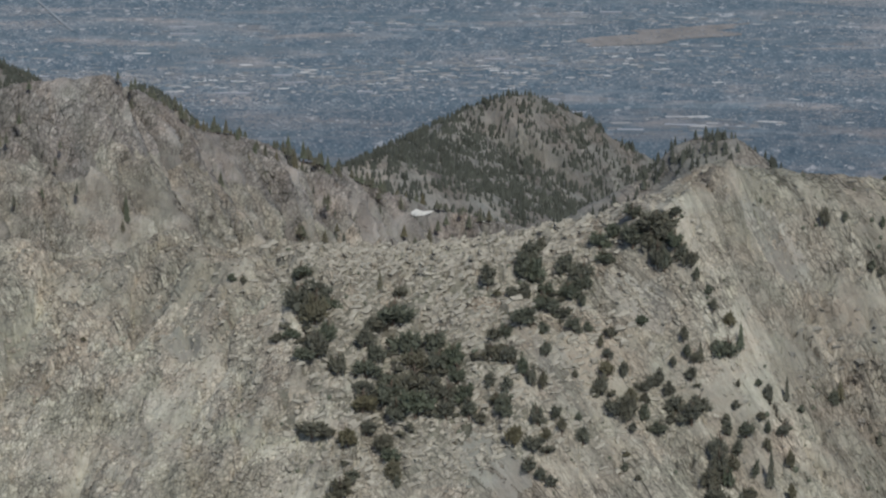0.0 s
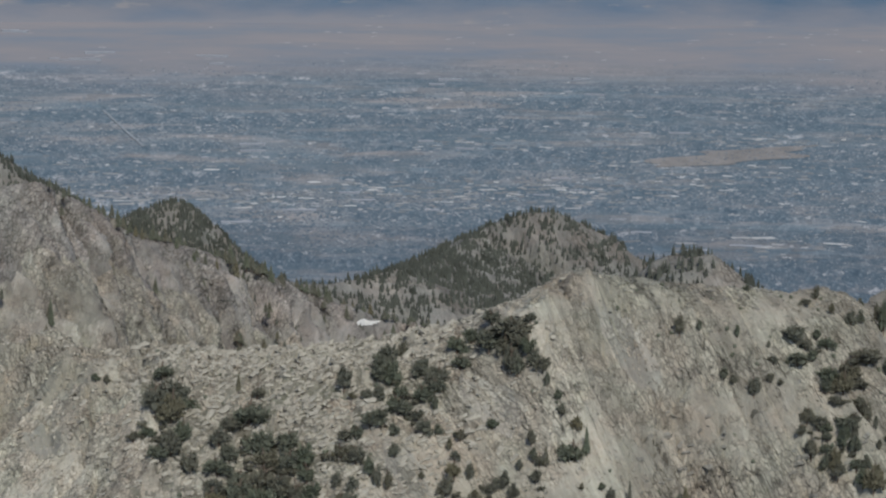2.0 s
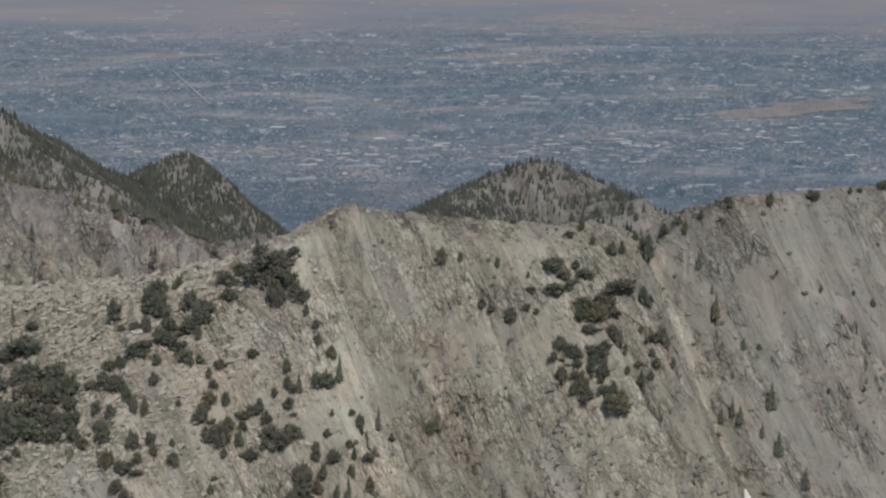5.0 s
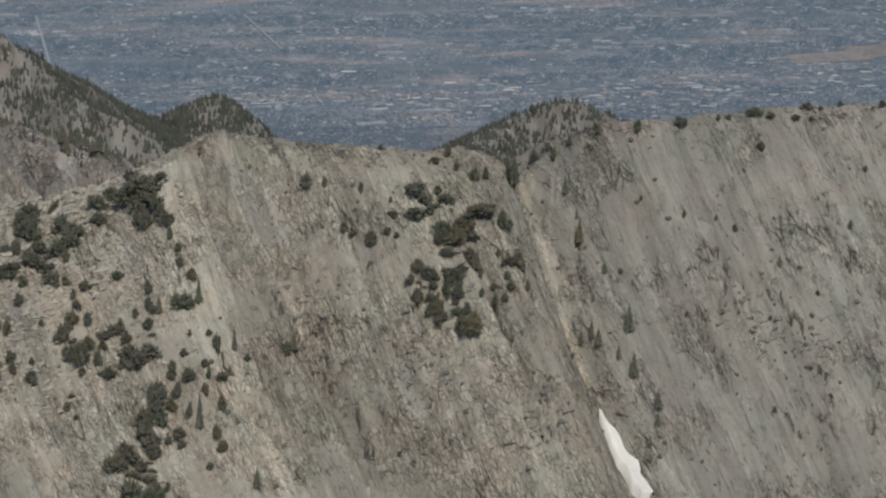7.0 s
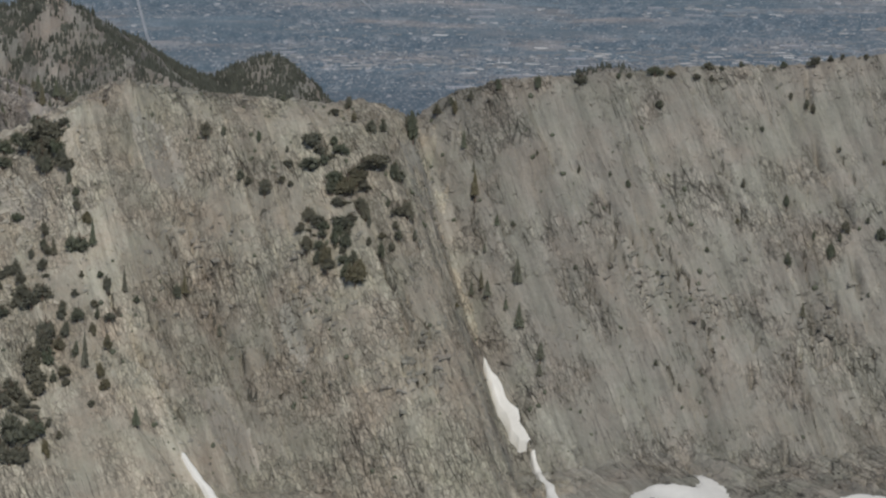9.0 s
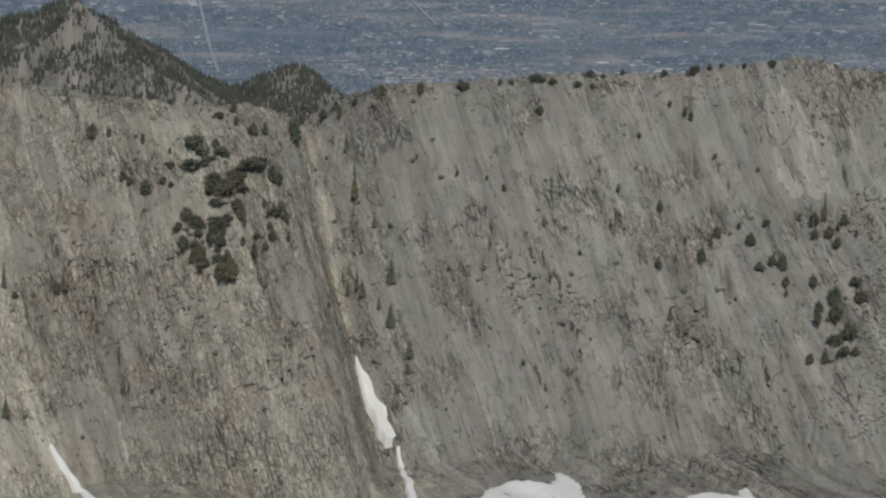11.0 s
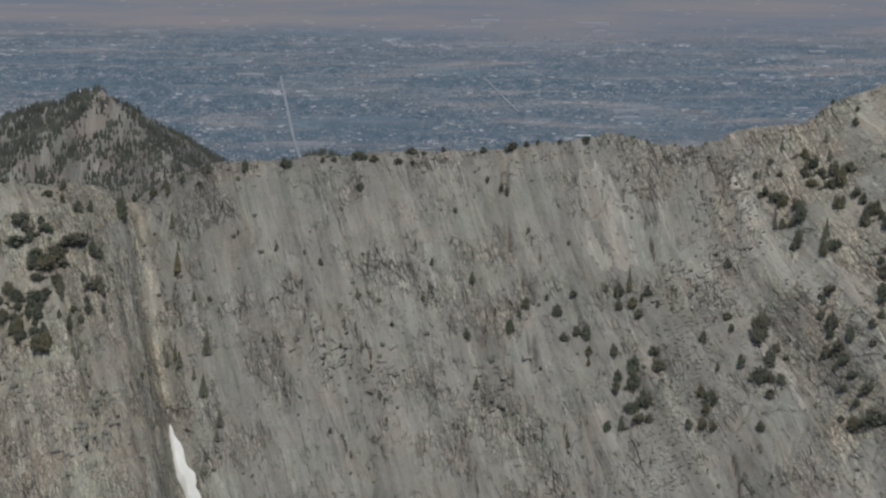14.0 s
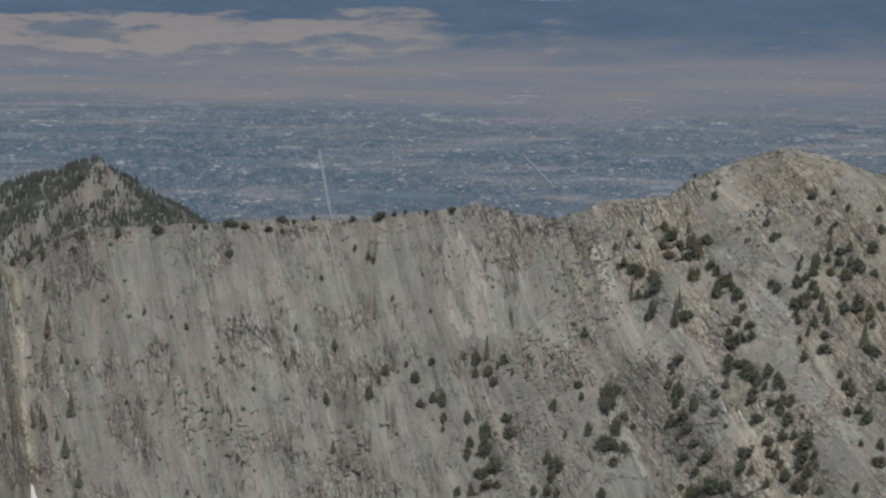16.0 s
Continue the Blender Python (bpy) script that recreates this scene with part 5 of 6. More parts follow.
def bushy_crown(rng, high, lobes=7, flat=0.55):
    """A dense, wind-shaped crown about one metre wide: lobes of many small sprays over a few dark clumps, with an uneven outline."""
    verts, faces = [], []
    turn = rng.uniform(0, 6.3)
    for n in range(lobes):
        a = turn + 2.4 * n
        out = 0.36 * math.sqrt((n + 0.3) / lobes)
        r = rng.uniform(0.17, 0.29)
        c = Vector((out * math.cos(a), out * math.sin(a), high * max(0.14, rng.uniform(0.2, 0.8) * (1 - 0.9 * flat * out / 0.36))))
        for _ in range(3):
            d = Vector((rng.gauss(0, 1), rng.gauss(0, 1), rng.gauss(0, 0.8))).normalized() * r * 0.45
            lump(rng, verts, faces, (c.x + d.x, c.y + d.y, max(0.05, c.z + d.z)), r * rng.uniform(0.3, 0.48), 1.0, 0.45)
        if c.z > 0.4 * high:
            lump(rng, verts, faces, (c.x * 0.9, c.y * 0.9, c.z * 0.5), r * 0.6, 1.3, 0.45)
        for _ in range(60):
            d = Vector((rng.gauss(0, 1), rng.gauss(0, 1), rng.gauss(0.1, 1))).normalized()
            p = c + d * r * rng.uniform(0.35, 1.0)
            e = Vector((rng.gauss(0, 1), rng.gauss(0, 1), rng.gauss(0, 1))).normalized() * r * rng.uniform(0.12, 0.24)
            h = e.orthogonal().normalized() * e.length
            b = len(verts)
            tip = p + (d + Vector((rng.gauss(0, 0.4), rng.gauss(0, 0.4), 0.6))) * r * rng.uniform(0.25, 0.65)
            verts += [tuple(p + e), tuple(p - e * 0.6 + h), tuple(p - e * 0.6 - h), tuple(tip)]
            faces += [(b, b + 1, b + 3), (b + 1, b + 2, b + 3), (b + 2, b, b + 3)]
    return mesh_of("crown", verts, faces, NEEDLES)


def mat_crown(rng, high):
    return bushy_crown(rng, high, 9, 0.2)


def fir_crown(rng, high):
    """A narrow crown about one metre wide, in drooping ragged tiers."""
    verts, faces = [], []
    tiers = 9
    for k in range(tiers):
        f = k / (tiers - 1)
        z, r = high * (0.08 + 0.80 * f), 0.5 * (1 - f) ** 0.8 + 0.05
        base, n = len(verts), 9
        verts.append((0, 0, z + high * 0.20))
        for i in range(2 * n):
            a = math.pi * i / n + rng.uniform(-0.1, 0.1)
            out = r * (rng.uniform(0.8, 1.15) if i % 2 else rng.uniform(0.35, 0.55))
            verts.append((out * math.cos(a), out * math.sin(a), z - (0.10 if i % 2 else 0.0) * high * rng.uniform(0.3, 0.9)))
        for i in range(2 * n):
            faces.append((base, base + 1 + i, base + 1 + (i + 1) % (2 * n)))
    return mesh_of("crown", verts, faces, NEEDLES)


def tree_kinds(name, count, high, crown, seed, label, category, group):
    made = []
    rng = random.Random(seed)
    for _ in range(count):
        tree = new(name)
        tall = high * rng.uniform(0.92, 1.1)
        part("trunk", trunk_mesh(rng, tall * 0.85, 0.06), tree, "grey-brown bark")
        part("crown", crown(rng, tall), tree)
        made.append(tagged(tree, label, category, group))
    return made


def foothold(x, y):
    """The height at which a plant stands: on the higher of the rocks round its foot."""
    return max(land(x + a, y + b) for a in (-0.25, 0, 0.25) for b in (-0.2, 0.1)) - 0.05


def plant(kinds, places, seed):
    """Stand a copy of one of the kinds at each place, as wide and high as it says; the first places take the kinds themselves."""
    rng = random.Random(seed)
    for n, (x, y, wide, high) in enumerate(places):
        kind = kinds[n % len(kinds)] if n < len(kinds) else rng.choice(kinds)
        scale = Vector((wide, wide * rng.uniform(0.75, 1.0), 1.22 * high)) * rng.uniform(1.02, 1.16)
        m = Matrix.LocRotScale((x, y - 0.15 * wide, foothold(x, y - 0.15 * wide)), Euler((0, 0, rng.choice((0, math.pi)) + rng.gauss(0, 0.5))), None)
        tree = kind if n < len(kinds) else copy_thing(kind, m)
        tree.matrix_basis = m @ Matrix.Diagonal((*scale, 1))


# ---- trees of the near ridge ----
def cliff_spots(count, seed):
    """Footholds in the cliff's crevices."""
    rng, spots = random.Random(seed), []
    xs_, ys_ = CLIFF_GRID[:2]
    while len(spots) < count:
        i, j = rng.randrange(len(xs_)), rng.randrange(len(ys_))
        if CREVICE[j, i] > 0.55 and xs_[i] > -75:
            wide = rng.uniform(0.6, 1.2)
            spots.append((xs_[i], ys_[j], wide, wide * rng.uniform(1.1, 1.8)))
    return spots


def crest_spots(count, seed):
    """Footholds all along the lower part of the cliff's crest."""
    rng, spots = random.Random(seed), []
    rows = LEFT_CREST[5:11]
    for _ in range(count):
        k = rng.randrange(len(rows) - 1)
        f, wide = rng.random(), rng.uniform(0.6, 1.2)
        x, y = (rows[k][n] + f * (rows[k + 1][n] - rows[k][n]) + rng.gauss(0, 0.7) for n in (0, 1))
        spots.append((x, y, wide, wide * rng.uniform(0.7, 1.2)))
    return spots


def thicket(places, seed):
    """Low growth between the pines that stand close together, closing them up into thickets."""
    rng = random.Random(seed)
    crowns = [bushy_crown(rng, 0.9, 4) for _ in range(3)]
    verts, faces = [], []
    for n, (x, y, w, h) in enumerate(places):
        for x1, y1, w1, h1 in places[n + 1:]:
            d = math.hypot(x - x1, y - y1)
            if 0.4 * (w + w1) < d < 0.9 * (w + w1) and rng.random() < 0.36:
                f, size = rng.uniform(0.35, 0.65), 0.35 * (w + w1) * rng.uniform(0.7, 1.05)
                px_, py_ = x + f * (x1 - x) + rng.gauss(0, 0.2), y + f * (y1 - y) + rng.gauss(0, 0.2)
                m = Matrix.LocRotScale((px_, py_, land(px_, py_) - 0.05), Euler((0, 0, rng.uniform(0, 6.28))), Vector((size, size, size * rng.uniform(0.6, 0.9))))
                me = rng.choice(crowns)
                base = len(verts)
                verts += [tuple(m @ v.co) for v in me.vertices]
                faces += [tuple(base + i for i in p.vertices) for p in me.polygons]
    tagged(new("pine_thicket", mesh_of("pine_thicket", verts, faces, NEEDLES, True)), "low dark green growth filling in between stunted pines", "shrubs", kind="stuff")


def with_heights(places, seed):
    rng = random.Random(seed)
    return [(x, y, w, w * rng.uniform(1.1, 1.8)) for x, y, w in places]


thicket(PINES, 2)
plant(tree_kinds("stunted_pine", 9, 1.0, bushy_crown, 3, "dense dark green stunted pine rooted between granite slabs", "tree", "pines on the ridge"), PINES, 4)
plant(tree_kinds("juniper_shrub", 6, 1.0, bushy_crown, 5, "small dark juniper shrub clinging to pale granite", "shrub", "shrubs on the ridge"), SHRUBS, 6)
plant(tree_kinds("pine_mat", 3, 1.0, mat_crown, 11, "low spreading dark mat of wind-pruned pine on granite", "shrub", "pine mats on the ridge"), MATS, 12)
plant(tree_kinds("subalpine_fir", 5, 1.0, fir_crown, 7, "slim dark pointed fir on a steep rock face", "tree", "firs on the ridge"), FIRS, 8)
plant(tree_kinds("cliff_fir", 4, 1.0, fir_crown, 9, "dark narrow conifer along a granite cliff", "tree", "conifers along the cliff"), with_heights(CLIFF_TREES, 20) + cliff_spots(170, 18) + crest_spots(56, 24), 10)


# ---- woods on the hills ----
def wood(name, label, x0, x1, y0, y1, count, clump, bare, seed, high=(2.2, 3.8)):
    rng = random.Random(seed)
    verts, faces, made, tries = [], [], 0, 0
    while made < count and tries < count * 14:
        tries += 1
        x, y = rng.uniform(x0, x1), rng.uniform(y0, y1)
        cover = float(fbm(np.array(x / clump), np.array(y / (1.6 * clump)), 3, seed)) + rng.uniform(-0.4, 0.4)
        if cover < bare:
            continue
        z = land(x, y) - 0.3
        h = rng.uniform(*high) * (0.8 + 0.3 * min(max(cover, 0), 1))
        r = h * rng.uniform(0.19, 0.28)
        for low, top, wide in ((0.08, 0.68, 1.0), (0.42, 1.0, 0.68)):
            base, n = len(verts), 5
            verts.append((x + rng.uniform(-0.1, 0.1), y, z + top * h))
            for i in range(n):
                a = 2 * math.pi * i / n + rng.uniform(-0.3, 0.3)
                out = r * wide * rng.uniform(0.65, 1.25)
                verts.append((x + out * math.cos(a), y + out * math.sin(a), z + low * h + rng.uniform(-0.2, 0.15)))
            faces.extend((base, base + 1 + i, base + 1 + (i + 1) % n) for i in range(n))
        made += 1
    tagged(new(name, mesh_of(name, verts, faces, FOREST)), label, "woods", kind="stuff")


wood("hill_conifers", "dark conifers scattered over a rounded granite hill", -75, 105, 700, 985, 9500, 7, -0.12, 12)
wood("dome_conifers", "dense dark conifers over a small pointed hill", -200, -70, 945, 1066, 9000, 12, -0.7, 13, (2.6, 4.2))
wood("peak_conifers", "dark conifers up the flanks of a rocky peak", -250, -187, 800, 945, 4600, 8, -0.45, 14, (2.4, 4.0))
wood("slope_conifers", "thin conifers among pale rock on a peak's sunny slope", -190, -60, 560, 935, 8500, 8, -0.05, 15)
wood("spur_conifers", "dark conifers along a rocky spur and behind it", -178, -80, 868, 990, 1000, 7, 0.0, 19)
wood("crest_conifers", "small dark conifers crowding behind a cliff's crest", -40, 8, 380, 445, 420, 6, -0.2, 29, (0.9, 1.8))
wood("basin_conifers", "open conifer wood in the rocky basin behind the ridge", -110, 100, 440, 720, 6500, 14, -0.10, 16, (2.2, 3.8))
wood("knob_conifers", "dark conifers round a bare rock knob", 28, 92, 530, 600, 230, 6, 0.02, 17, (1.2, 2.2))


# ---- loose rock ----
BLOCK = ((3, 2, 1, 0), (4, 5, 6, 7), (0, 1, 5, 4), (1, 2, 6, 5), (2, 3, 7, 6), (3, 0, 4, 7))


def block(rng, s):
    """The corners of an angular slab of about that size, lying much the same way as its neighbours."""
    turn = Euler((rng.gauss(0.5, 0.35), rng.gauss(-0.3, 0.3), rng.gauss(0.3, 0.5))).to_matrix()
    return [turn @ Vector((cx * s * rng.uniform(0.9, 1.9), cy * s * rng.uniform(0.4, 0.9), cz * s * rng.uniform(0.2, 0.5)))
            for cx, cy, cz in ((-1, -1, -1), (1, -1, -1), (1, 1, -1), (-1, 1, -1), (-1, -1, 1), (1, -1, 1), (1, 1, 1), (-1, 1, 1))]


def boulders(name, label, count, spot, sizes, seed, mat):
    """Angular slabs, most of them lying the same way."""
    rng = random.Random(seed)
    verts, faces = [], []
    for _ in range(count):
        x, y = spot(rng)
        s = rng.uniform(*sizes) * rng.uniform(0.6, 1.2)
        z = land(x, y) + 0.1 * s
        base = len(verts)
        verts += [(x + p.x, y + p.y, z + p.z) for p in block(rng, s)]
        faces.extend(tuple(base + i for i in f) for f in BLOCK)
    tagged(new(name, mesh_of(name, verts, faces, mat)), label, "boulders", kind="stuff")


def large_boulders(count, spot, sizes, seed, mat):
    """The largest boulders, each a thing of its own."""
    rng = random.Random(seed)
    shapes = [mesh_of("boulder", [tuple(p) for p in block(rng, 1.0)], BLOCK, mat) for _ in range(24)]
    for _ in range(count):
        x, y = spot(rng)
        s = rng.uniform(*sizes)
        ob = new("boulder", rng.choice(shapes))
        ob.matrix_basis = Matrix.LocRotScale((x, y, land(x, y) + 0.05 * s), Euler((0, 0, rng.gauss(0, 0.3))), Vector((s, s, s)))
        tagged(ob, "large pale angular granite boulder lying in the saddle", "boulder", "boulders in the saddle")


boulders("saddle_boulders", "pale angular granite boulders heaped in the saddle", 5200, lambda r: (r.gauss(0, 10), 267 - 35 * r.random() ** 1.4), (0.12, 0.34), 21, BOULDER)
large_boulders(260, lambda r: (r.gauss(1, 9), r.uniform(241, 266)), (0.3, 0.52), 29, BOULDER)
boulders("slope_boulders", "loose pale blocks scattered down the ridge face", 3500, lambda r: (r.uniform(-60, 185), r.uniform(226, 272)), (0.06, 0.20), 22, ROCK)


boulders("talus_stones", "small pale stones strewn over the tan talus slope", 6000, lambda r: (r.uniform(-62, -6), r.uniform(222, 263)), (0.06, 0.19), 23, TALUS)


def flakes(name, label, count, spot, sizes, seed, mat):
    """Thin angular plates that cling to the face, drawn out along the bedding, each tipped a little its own way."""
    rng = random.Random(seed)
    verts, faces = [], []
    for _ in range(count):
        x, y = spot(rng)
        e = 0.9
        nx, ny = (land(x - e, y) - land(x + e, y)) / (2 * e), (land(x, y - e) - land(x, y + e)) / (2 * e)
        up = Vector((nx, ny, 1)).normalized()
        along = Vector((0.55, -1, 0))
        along = (along - up * along.dot(up)).normalized()
        side = up.cross(along)
        tip = (up + along * rng.gauss(0, 0.14) + side * rng.gauss(0, 0.16)).normalized()
        along = (along - tip * along.dot(tip)).normalized()
        side = tip.cross(along)
        long = rng.uniform(*sizes)
        wide, thick = long * rng.uniform(0.3, 0.75), long * rng.uniform(0.10, 0.2)
        foot = Vector((x, y, land(x, y)))
        n, base, start = rng.choice((4, 5, 5, 6)), len(verts), rng.uniform(0, 6.3)
        ring = [(start + 2 * math.pi * (k + rng.uniform(-0.3, 0.3)) / n, rng.uniform(0.75, 1.1)) for k in range(n)]
        for high, grow in ((-1.6, 1.0), (1.0, 0.86)):
            for a, r in ring:
                verts.append(tuple(foot + along * (r * grow * long * 0.5 * math.cos(a)) + side * (r * grow * wide * 0.5 * math.sin(a)) + tip * (high * thick * 0.5)))
        faces.append(tuple(base + n + k for k in range(n)))
        faces.extend((base + k, base + (k + 1) % n, base + n + (k + 1) % n, base + n + k) for k in range(n))
    tagged(new(name, mesh_of(name, verts, faces, mat)), label, "boulders", kind="stuff")


def in_shattered(r):
    cx, cy, wide = r.choice(SHATTERED)
    return r.gauss(cx, 0.45 * wide), r.gauss(cy, 0.45 * wide)


def on_crest(r):
    x = r.uniform(14, 174)
    return x, float(column(NEAR_CREST, 1, np.array(x))) + r.gauss(-0.6, 0.9)


def in_chute(r):
    y = r.uniform(250, 281)
    return r.gauss(133.5, 2.6) + 0.12 * (y - 268), y


def on_face(low, high):
    def spot(r):
        while True:
            x, y = r.uniform(low, high), r.uniform(232, 281)
            if y < float(column(NEAR_CREST, 1, np.array(x))) - 1.5 and float(fbm(np.array(x / 8), np.array(y / 8), 4, 61)) + r.uniform(-0.25, 0.25) > 0.0:
                return x, y
    return spot


flakes("grey_flakes", "thin angular granite flakes clinging to the grey face", 3600, on_face(62, 178), (0.25, 1.1), 33, ROCK)
flakes("tan_flakes", "thin angular granite flakes clinging to the tan face", 3600, on_face(12, 64), (0.22, 0.9), 34, TAN_ROCK)
flakes("talus_flakes", "weathered ledges and plates standing out of the talus slope", 2200, on_face(-60, -8), (0.25, 1.1), 35, TALUS)
boulders("broken_blocks", "angular grey granite blocks breaking out of the face", 420, in_shattered, (0.15, 0.42), 26, ROCK)
boulders("crest_rubble", "grey rubble along the crest of the ridge", 1500, on_crest, (0.07, 0.24), 27, ROCK)
boulders("chute_rubble", "coarse grey rubble lying in a shallow chute", 1800, in_chute, (0.08, 0.24), 28, ROCK)


def tufts(count, seed):
    """Small dark plants rooted in the cracks of the face."""
    rng = random.Random(seed)
    verts, faces = [], []
    while len(verts) < count * 24:
        x, y = rng.uniform(-20, 185), rng.uniform(226, 282)
        if float(fbm(np.array(x / 9), np.array(y / 9), 3, 57)) + rng.uniform(-0.2, 0.2) < 0.05 or land(x, y) < 340:
            continue
        z, s = land(x, y), rng.uniform(0.1, 0.34) * rng.uniform(0.6, 1.0)
        lump(rng, verts, faces, (x, y, z + 0.3 * s), s, 1.2, 0.4)
        lump(rng, verts, faces, (x + rng.uniform(-s, s), y, z + rng.uniform(0.2, 1.0) * s), s * 0.7, 1.2, 0.4)
    tagged(new("crack_plants", mesh_of("crack_plants", verts, faces, NEEDLES, True)), "tiny dark plants rooted in cracks of the granite", "shrubs", kind="stuff")


tufts(600, 25)


# ---- snow left in the gullies ----
def smooth_land(x, y):
    """The lie of the land under snow, which fills the hollows."""
    around = [land(x + a, y + b) for a in (-1.2, -0.6, 0, 0.6, 1.2) for b in (-1.2, -0.6, 0, 0.6, 1.2)]
    return 0.75 * sum(around) / 25 + 0.25 * max(around)


def snow_strip(rows):
    verts, faces, across, steps = [], [], 9, 40
    ts = np.linspace(0, len(rows) - 1, steps)
    xs_, ys_, ws = (np.interp(ts, range(len(rows)), [r[n] for r in rows]) for n in range(3))
    rng = random.Random(len(rows))
    for k in range(steps):
        w = 0.5 * ws[k] * (1 + 0.25 * float(perlin(np.array(k / 4.0), np.array(0.5), 3)))
        shift = 0.12 * ws[k] * float(perlin(np.array(k / 5.0), np.array(3.5), 5))
        for i in range(across):
            f = 2 * i / (across - 1) - 1
            x, y = xs_[k] + shift + f * w / 2, ys_[k] + 0.2 * f * w
            rise = (0.30 if ys_[k] < 300 else 0.08) * (1 - f**4) - 0.05
            verts.append((x, y, smooth_land(x, y) + rise if abs(f) < 1 else land(x, y) - 0.3))
    for k in range(steps - 1):
        for i in range(across - 1):
            a = k * across + i
            faces.append((a, a + 1, a + across + 1, a + across))
    return verts, faces


def snow_field(outline):
    poly = np.array(outline)
    x0, y0 = poly.min(0) - 0.5
    x1, y1 = poly.max(0) + 0.5
    xs_, ys_ = np.arange(x0, x1, 0.3), np.arange(y0, y1, 0.3)
    gx_, gy_ = np.meshgrid(xs_, ys_)
    inside, dist = np.zeros(gx_.shape, bool), np.full(gx_.shape, 1e9)
    for (ax, ay), (bx, by) in zip(poly, np.roll(poly, -1, 0)):
        cut = ((ay > gy_) != (by > gy_)) & (gx_ < (bx - ax) * (gy_ - ay) / (by - ay + 1e-9) + ax)
        inside ^= cut
        f = np.clip(((gx_ - ax) * (bx - ax) + (gy_ - ay) * (by - ay)) / ((bx - ax) ** 2 + (by - ay) ** 2), 0, 1)
        dist = np.minimum(dist, np.hypot(gx_ - ax - f * (bx - ax), gy_ - ay - f * (by - ay)))
    keep = np.where(inside, dist, -dist) + 0.35 * perlin(gx_ / 0.9, gy_ / 0.9, 4)
    verts, index, faces = [], {}, []
    for j in range(len(ys_)):
        for i in range(len(xs_)):
            if keep[j, i] > -0.1:
                index[j, i] = len(verts)
                x, y = xs_[i], ys_[j]
                verts.append((x, y, smooth_land(x, y) + min(0.3, 0.5 * keep[j, i]) - 0.05))
    for (j, i), a in index.items():
        ring = [(j, i), (j, i + 1), (j + 1, i + 1), (j + 1, i)]
        if all(c in index for c in ring):
            faces.append(tuple(index[c] for c in ring))
    return verts, faces


for shape, rows in SNOW:
    verts, faces = snow_strip(rows) if shape == "gully" else snow_field(rows)
    tagged(new("snow_patch", mesh_of("snow_patch", verts, faces, SNOW_MAT, True)), "old white snow lying in a rock hollow", "snow", "snow patches")


# ---- the valley's towns, halls, roads and fields ----
def town_material():
    m, nt, bsdf = material("town")
    g = Graph(nt)
    own = g.node("NewGeometry").outputs["Random Per Island"]
    # house and tree tones with the blue-grey of distance haze mixed in
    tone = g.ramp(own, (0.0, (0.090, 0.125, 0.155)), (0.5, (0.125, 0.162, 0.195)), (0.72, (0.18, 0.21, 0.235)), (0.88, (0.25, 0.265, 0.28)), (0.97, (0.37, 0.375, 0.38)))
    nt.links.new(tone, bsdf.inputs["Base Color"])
    bsdf.inputs["Roughness"].default_value = 0.95
    return m


def towns():
    """Houses and garden trees, too many to count, gathered into towns."""
    rng = np.random.RandomState(41)
    n = 120000
    d = 3000 / (1 - rng.rand(n) * 0.72)
    a = np.radians(rng.uniform(76, 122, n))
    x, y = d * np.cos(a), d * np.sin(a)
    cover = fbm(x / 700, y / 380, 4, 33) + 0.35 * rng.uniform(-1, 1, n)
    keep = (cover > 0.0) & (d < 5500 + 3000 * rng.rand(n))
    x, y, d = x[keep], y[keep], d[keep]
    q = np.minimum(1.0, 3600.0 / d)
    out = np.where(d <= 3600, d, 12 * (405 - 105 * q))
    z = np.where(d <= 3600, 0.0, 414 * (1 - out / d))
    px, py = CENTRE[0] + x / d * out, CENTRE[1] + y / d * out
    n = len(px)
    s = (0.55 + 0.6 * rng.rand(n) ** 2) * out / 1450 * q**0.6
    turn = math.pi / 4 + 0.25 * rng.randn(n)
    width = rng.uniform(1.3, 2.6, n)
    co = np.zeros((n, 5, 3), np.float32)
    for k in range(4):
        co[:, k, 0] = px + s * np.cos(turn + k * math.pi / 2) * width
        co[:, k, 1] = py + s * np.sin(turn + k * math.pi / 2)
        co[:, k, 2] = z - 0.6
    co[:, 4, 0], co[:, 4, 1], co[:, 4, 2] = px, py, z + s * rng.uniform(0.5, 0.95, n)
    base = (np.arange(n) * 5)[:, None, None]
    tri = (base + np.array([[0, 1, 4], [1, 2, 4], [2, 3, 4], [3, 0, 4]])[None]).reshape(-1, 3).astype(np.int32)
    me = bpy.data.meshes.new("town")
    me.vertices.add(n * 5)
    me.vertices.foreach_set("co", co.ravel())
    me.loops.add(tri.size)
    me.loops.foreach_set("vertex_index", tri.ravel())
    me.polygons.add(len(tri))
    me.polygons.foreach_set("loop_start", np.arange(0, tri.size, 3, dtype=np.int32))
    me.update(calc_edges=True)
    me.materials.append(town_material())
    tagged(new("town", me), "far houses and garden trees across the valley floor", "town", kind="stuff")


towns()


# ---- halls, roads and fields ----
def on_valley(x, y, lift=0.0):
    d = math.hypot(x, y)
    out, z = valley_point(d)
    return Vector((CENTRE[0] + x / d * out, CENTRE[1] + y / d * out, z + lift))


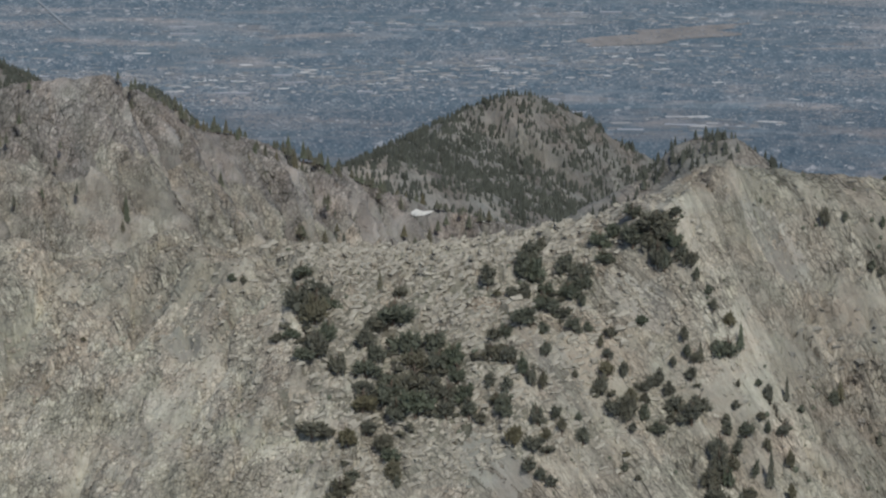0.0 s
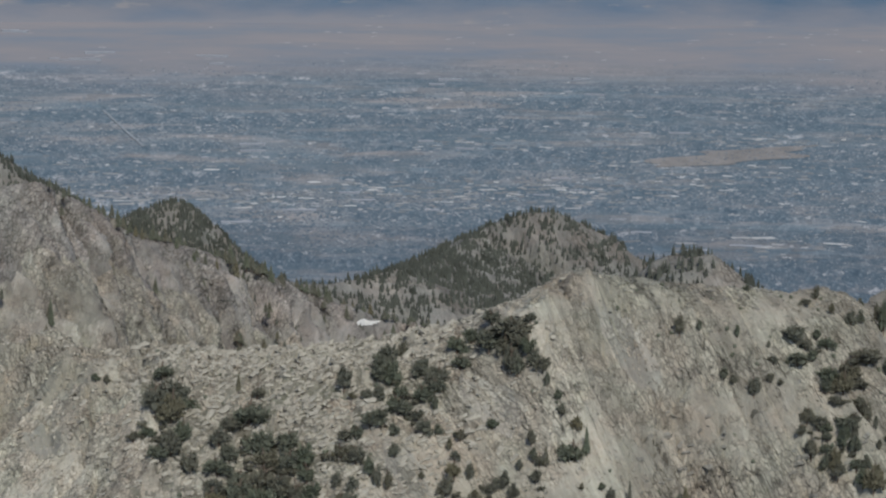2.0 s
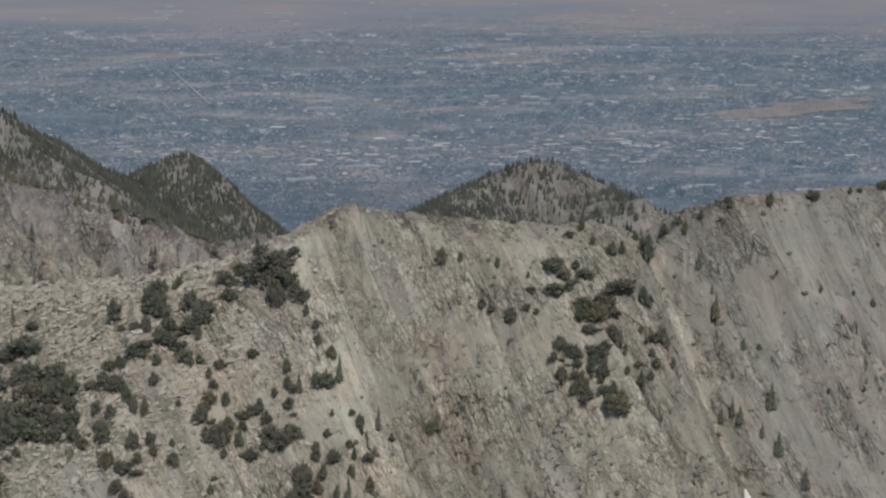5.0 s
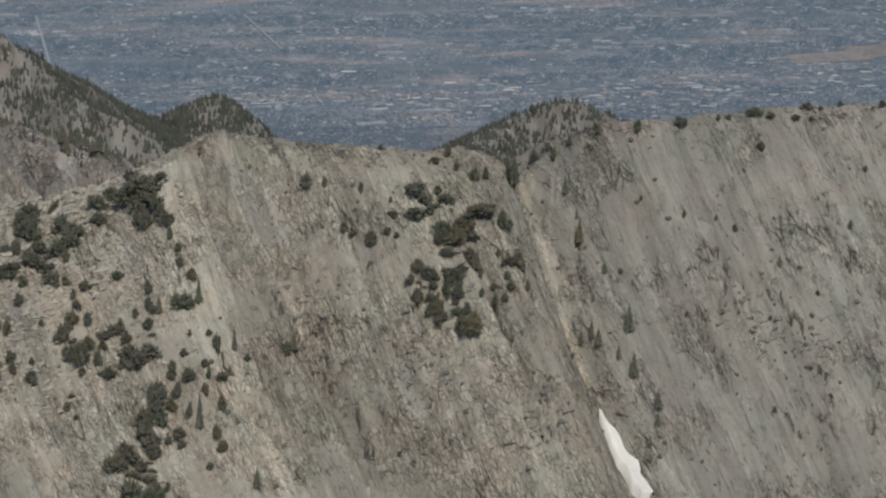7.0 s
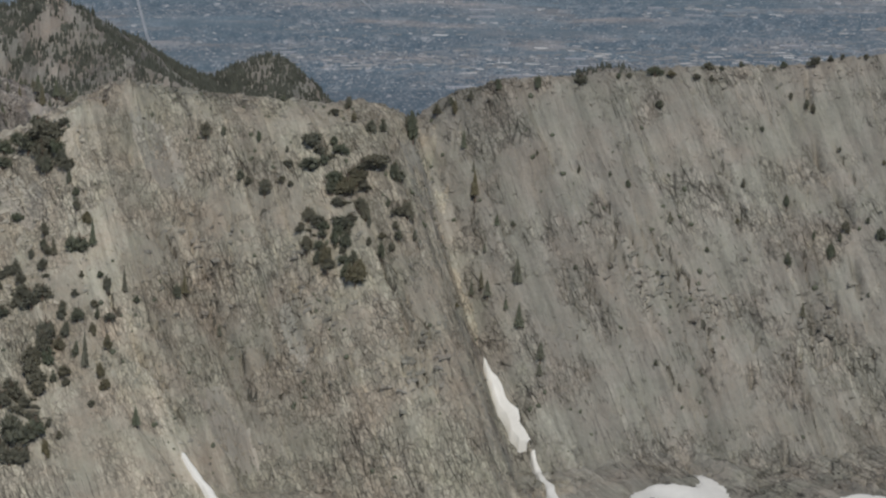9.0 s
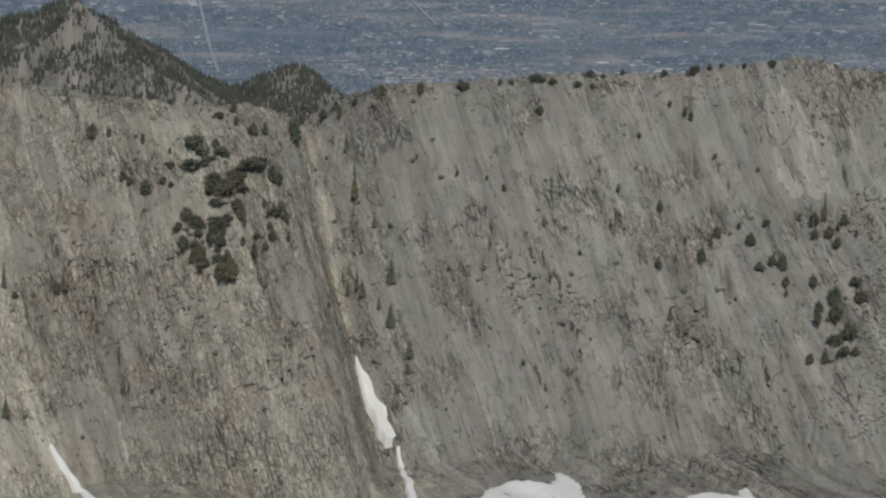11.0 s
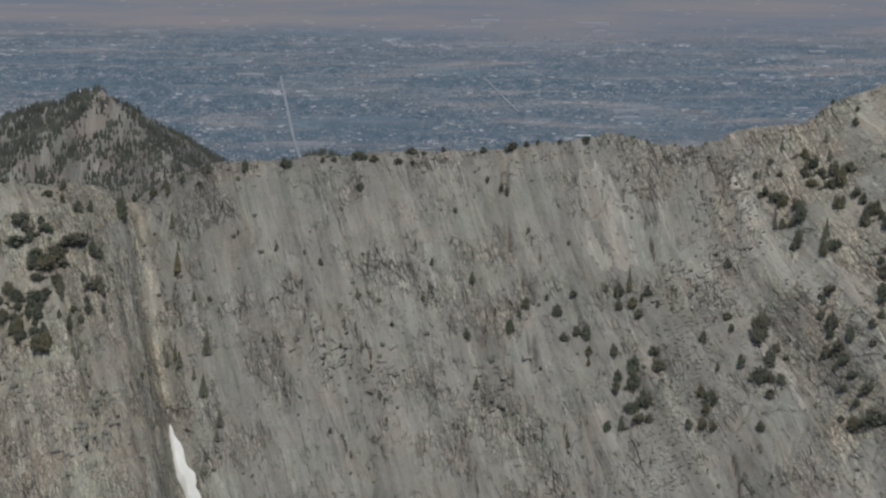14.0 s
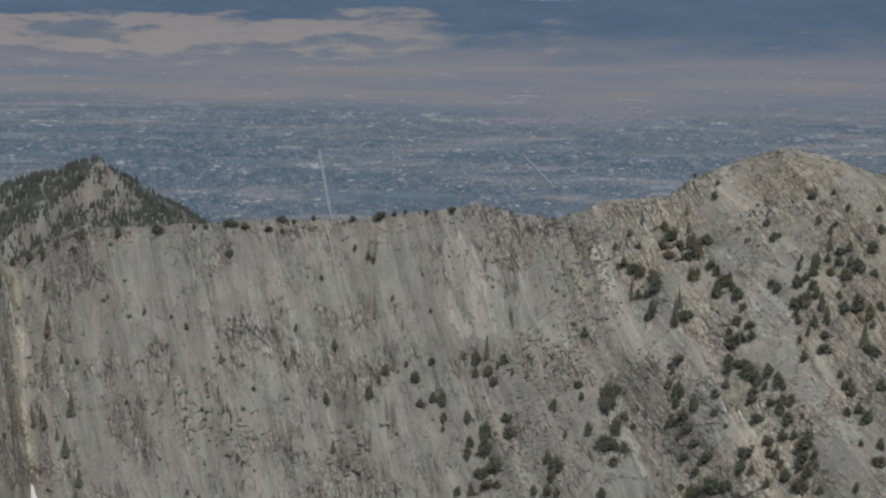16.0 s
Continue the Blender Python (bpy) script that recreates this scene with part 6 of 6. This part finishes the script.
def halls():
    rng = random.Random(31)
    for x, y, wide in BUILDINGS:
        d = math.hypot(x, y)
        shrink = valley_point(d)[0] / d
        w = max(4.0, wide * shrink)
        deep, high = min(w * rng.uniform(0.3, 0.5), 14.0), 0.8
        hall = new("warehouse")
        hall.location = on_valley(x, y)
        hall.rotation_euler = (0, 0, math.atan2(y, x) - math.pi / 2 + rng.uniform(-0.15, 0.15))
        bm = bmesh.new()
        bmesh.ops.create_cube(bm, size=1)
        for v in bm.verts:
            v.co = Vector((v.co.x * w, v.co.y * deep, -4 + (v.co.z + 0.5) * (high + 4)))
        me = bpy.data.meshes.new("wall")
        bm.to_mesh(me)
        bm.free()
        me.materials.append(HALL_WALL)
        part("wall", me, hall)
        a, b = w / 2 + 0.2, deep / 2 + 0.2
        verts = [(-a, -b, high), (a, -b, high), (a, b, high), (-a, b, high), (-a, 0, high + 0.03 * deep), (a, 0, high + 0.03 * deep)]
        part("roof", mesh_of("roof", verts, [(0, 1, 5, 4), (2, 3, 4, 5), (0, 4, 3), (1, 2, 5), (3, 2, 1, 0)], METAL_ROOF), hall, "pale metal roof")
        tagged(hall, "long pale-roofed warehouse on the valley floor", "building", "warehouses in the valley")


halls()


def ribbon(name, rows, width, mat, label, lift):
    verts, faces = [], []
    pts = []
    for (x0, y0), (x1, y1) in zip(rows, rows[1:]):
        pts += [(x0 + (x1 - x0) * f, y0 + (y1 - y0) * f) for f in np.linspace(0, 1, 12, endpoint=False)]
    pts.append(rows[-1])
    for k, (x, y) in enumerate(pts):
        a, b = pts[max(k - 1, 0)], pts[min(k + 1, len(pts) - 1)]
        t = Vector((b[0] - a[0], b[1] - a[1])).normalized()
        for s in (-1, 1):
            verts.append(on_valley(x - s * t.y * width / 2, y + s * t.x * width / 2, lift))
    for k in range(len(pts) - 1):
        faces.append((2 * k, 2 * k + 1, 2 * k + 3, 2 * k + 2))
    tagged(new(name, mesh_of(name, verts, faces, mat)), label, name, kind="structure")


for rows in ROADS:
    ribbon("road", rows, 5.5, ROAD_MAT, "straight pale road through the valley towns", 1.2)


def field(rows):
    bm = bmesh.new()
    bm.faces.new([bm.verts.new((x, y, 0)) for x, y in rows])
    bmesh.ops.triangulate(bm, faces=bm.faces)
    bmesh.ops.subdivide_edges(bm, edges=bm.edges, cuts=9, use_grid_fill=True)
    for v in bm.verts:
        v.co = on_valley(v.co.x + 60 * float(perlin(np.array(v.co.y / 90), np.array(0.3), 2)), v.co.y, 0.8)
    me = bpy.data.meshes.new("field")
    bm.to_mesh(me)
    bm.free()
    me.materials.append(FIELD_MAT)
    tagged(new("field", me), "dry tan open land between the towns", "field", kind="structure")


for rows in FIELDS:
    if len(rows) > 2:
        field(rows)


# ---- works and yards of the valley, too many to count ----
def island_material(name, *stops):
    m, nt, bsdf = material(name)
    g = Graph(nt)
    tone = g.ramp(g.node("NewGeometry").outputs["Random Per Island"], *stops)
    at = g.node("TexCoord").outputs["Object"]
    tone = g.mix(1.0, tone, g.ramp(g.noise(at, 0.06, 6, 0.7), (0.35, (0.82, 0.83, 0.85)), (0.65, (1.16, 1.15, 1.13))), "MULTIPLY")
    nt.links.new(tone, bsdf.inputs["Base Color"])
    bsdf.inputs["Roughness"].default_value = 0.95
    bsdf.inputs["Specular IOR Level"].default_value = 0.1
    return m


def works():
    rng = random.Random(61)
    # x, y, spread along and across, how many
    sites = [(-760, 4080, 90, 60, 40), (-560, 3930, 130, 70, 70), (-330, 4050, 150, 130, 150), (-100, 4080, 150, 150, 130), (120, 4250, 130, 140, 90),
             (300, 4550, 140, 130, 70), (270, 5180, 110, 130, 40), (-210, 5080, 70, 90, 35), (260, 3400, 90, 50, 45), (-640, 4560, 160, 90, 35),
             (520, 5200, 160, 120, 45), (-100, 6650, 500, 160, 40), (0, 5200, 700, 900, 160)]
    verts, faces = [], []
    for cx, cy, along, across, count in sites:
        for _ in range(count):
            x, y = rng.gauss(cx, along), rng.gauss(cy, across)
            w, deep = rng.uniform(5, 12) * rng.choice((1, 1, 1, 1.6, 2.8)), rng.uniform(6, 22)
            turn, high = rng.gauss(0.1, 0.35), rng.uniform(0.45, 0.7)
            base = len(verts)
            for top in (0, 1):
                for a, b in ((-1, -1), (1, -1), (1, 1), (-1, 1)):
                    px_, py_ = a * w / 2, b * deep / 2
                    corner = on_valley(x + px_ * math.cos(turn) - py_ * math.sin(turn), y + px_ * math.sin(turn) + py_ * math.cos(turn), top * (1 + high) - 1)
                    verts.append(tuple(corner))
            faces += [tuple(base + i for i in f) for f in ((4, 5, 6, 7), (0, 1, 5, 4), (1, 2, 6, 5), (2, 3, 7, 6), (3, 0, 4, 7))]
    mat = island_material("works_roofs", (0.0, (0.18, 0.195, 0.205)), (0.5, (0.258, 0.26, 0.256)), (0.8, (0.345, 0.34, 0.33)), (0.97, (0.58, 0.57, 0.55)))
    tagged(new("works", mesh_of("works", verts, faces, mat)), "far works and sheds with pale roofs among the towns", "buildings", kind="stuff")


works()
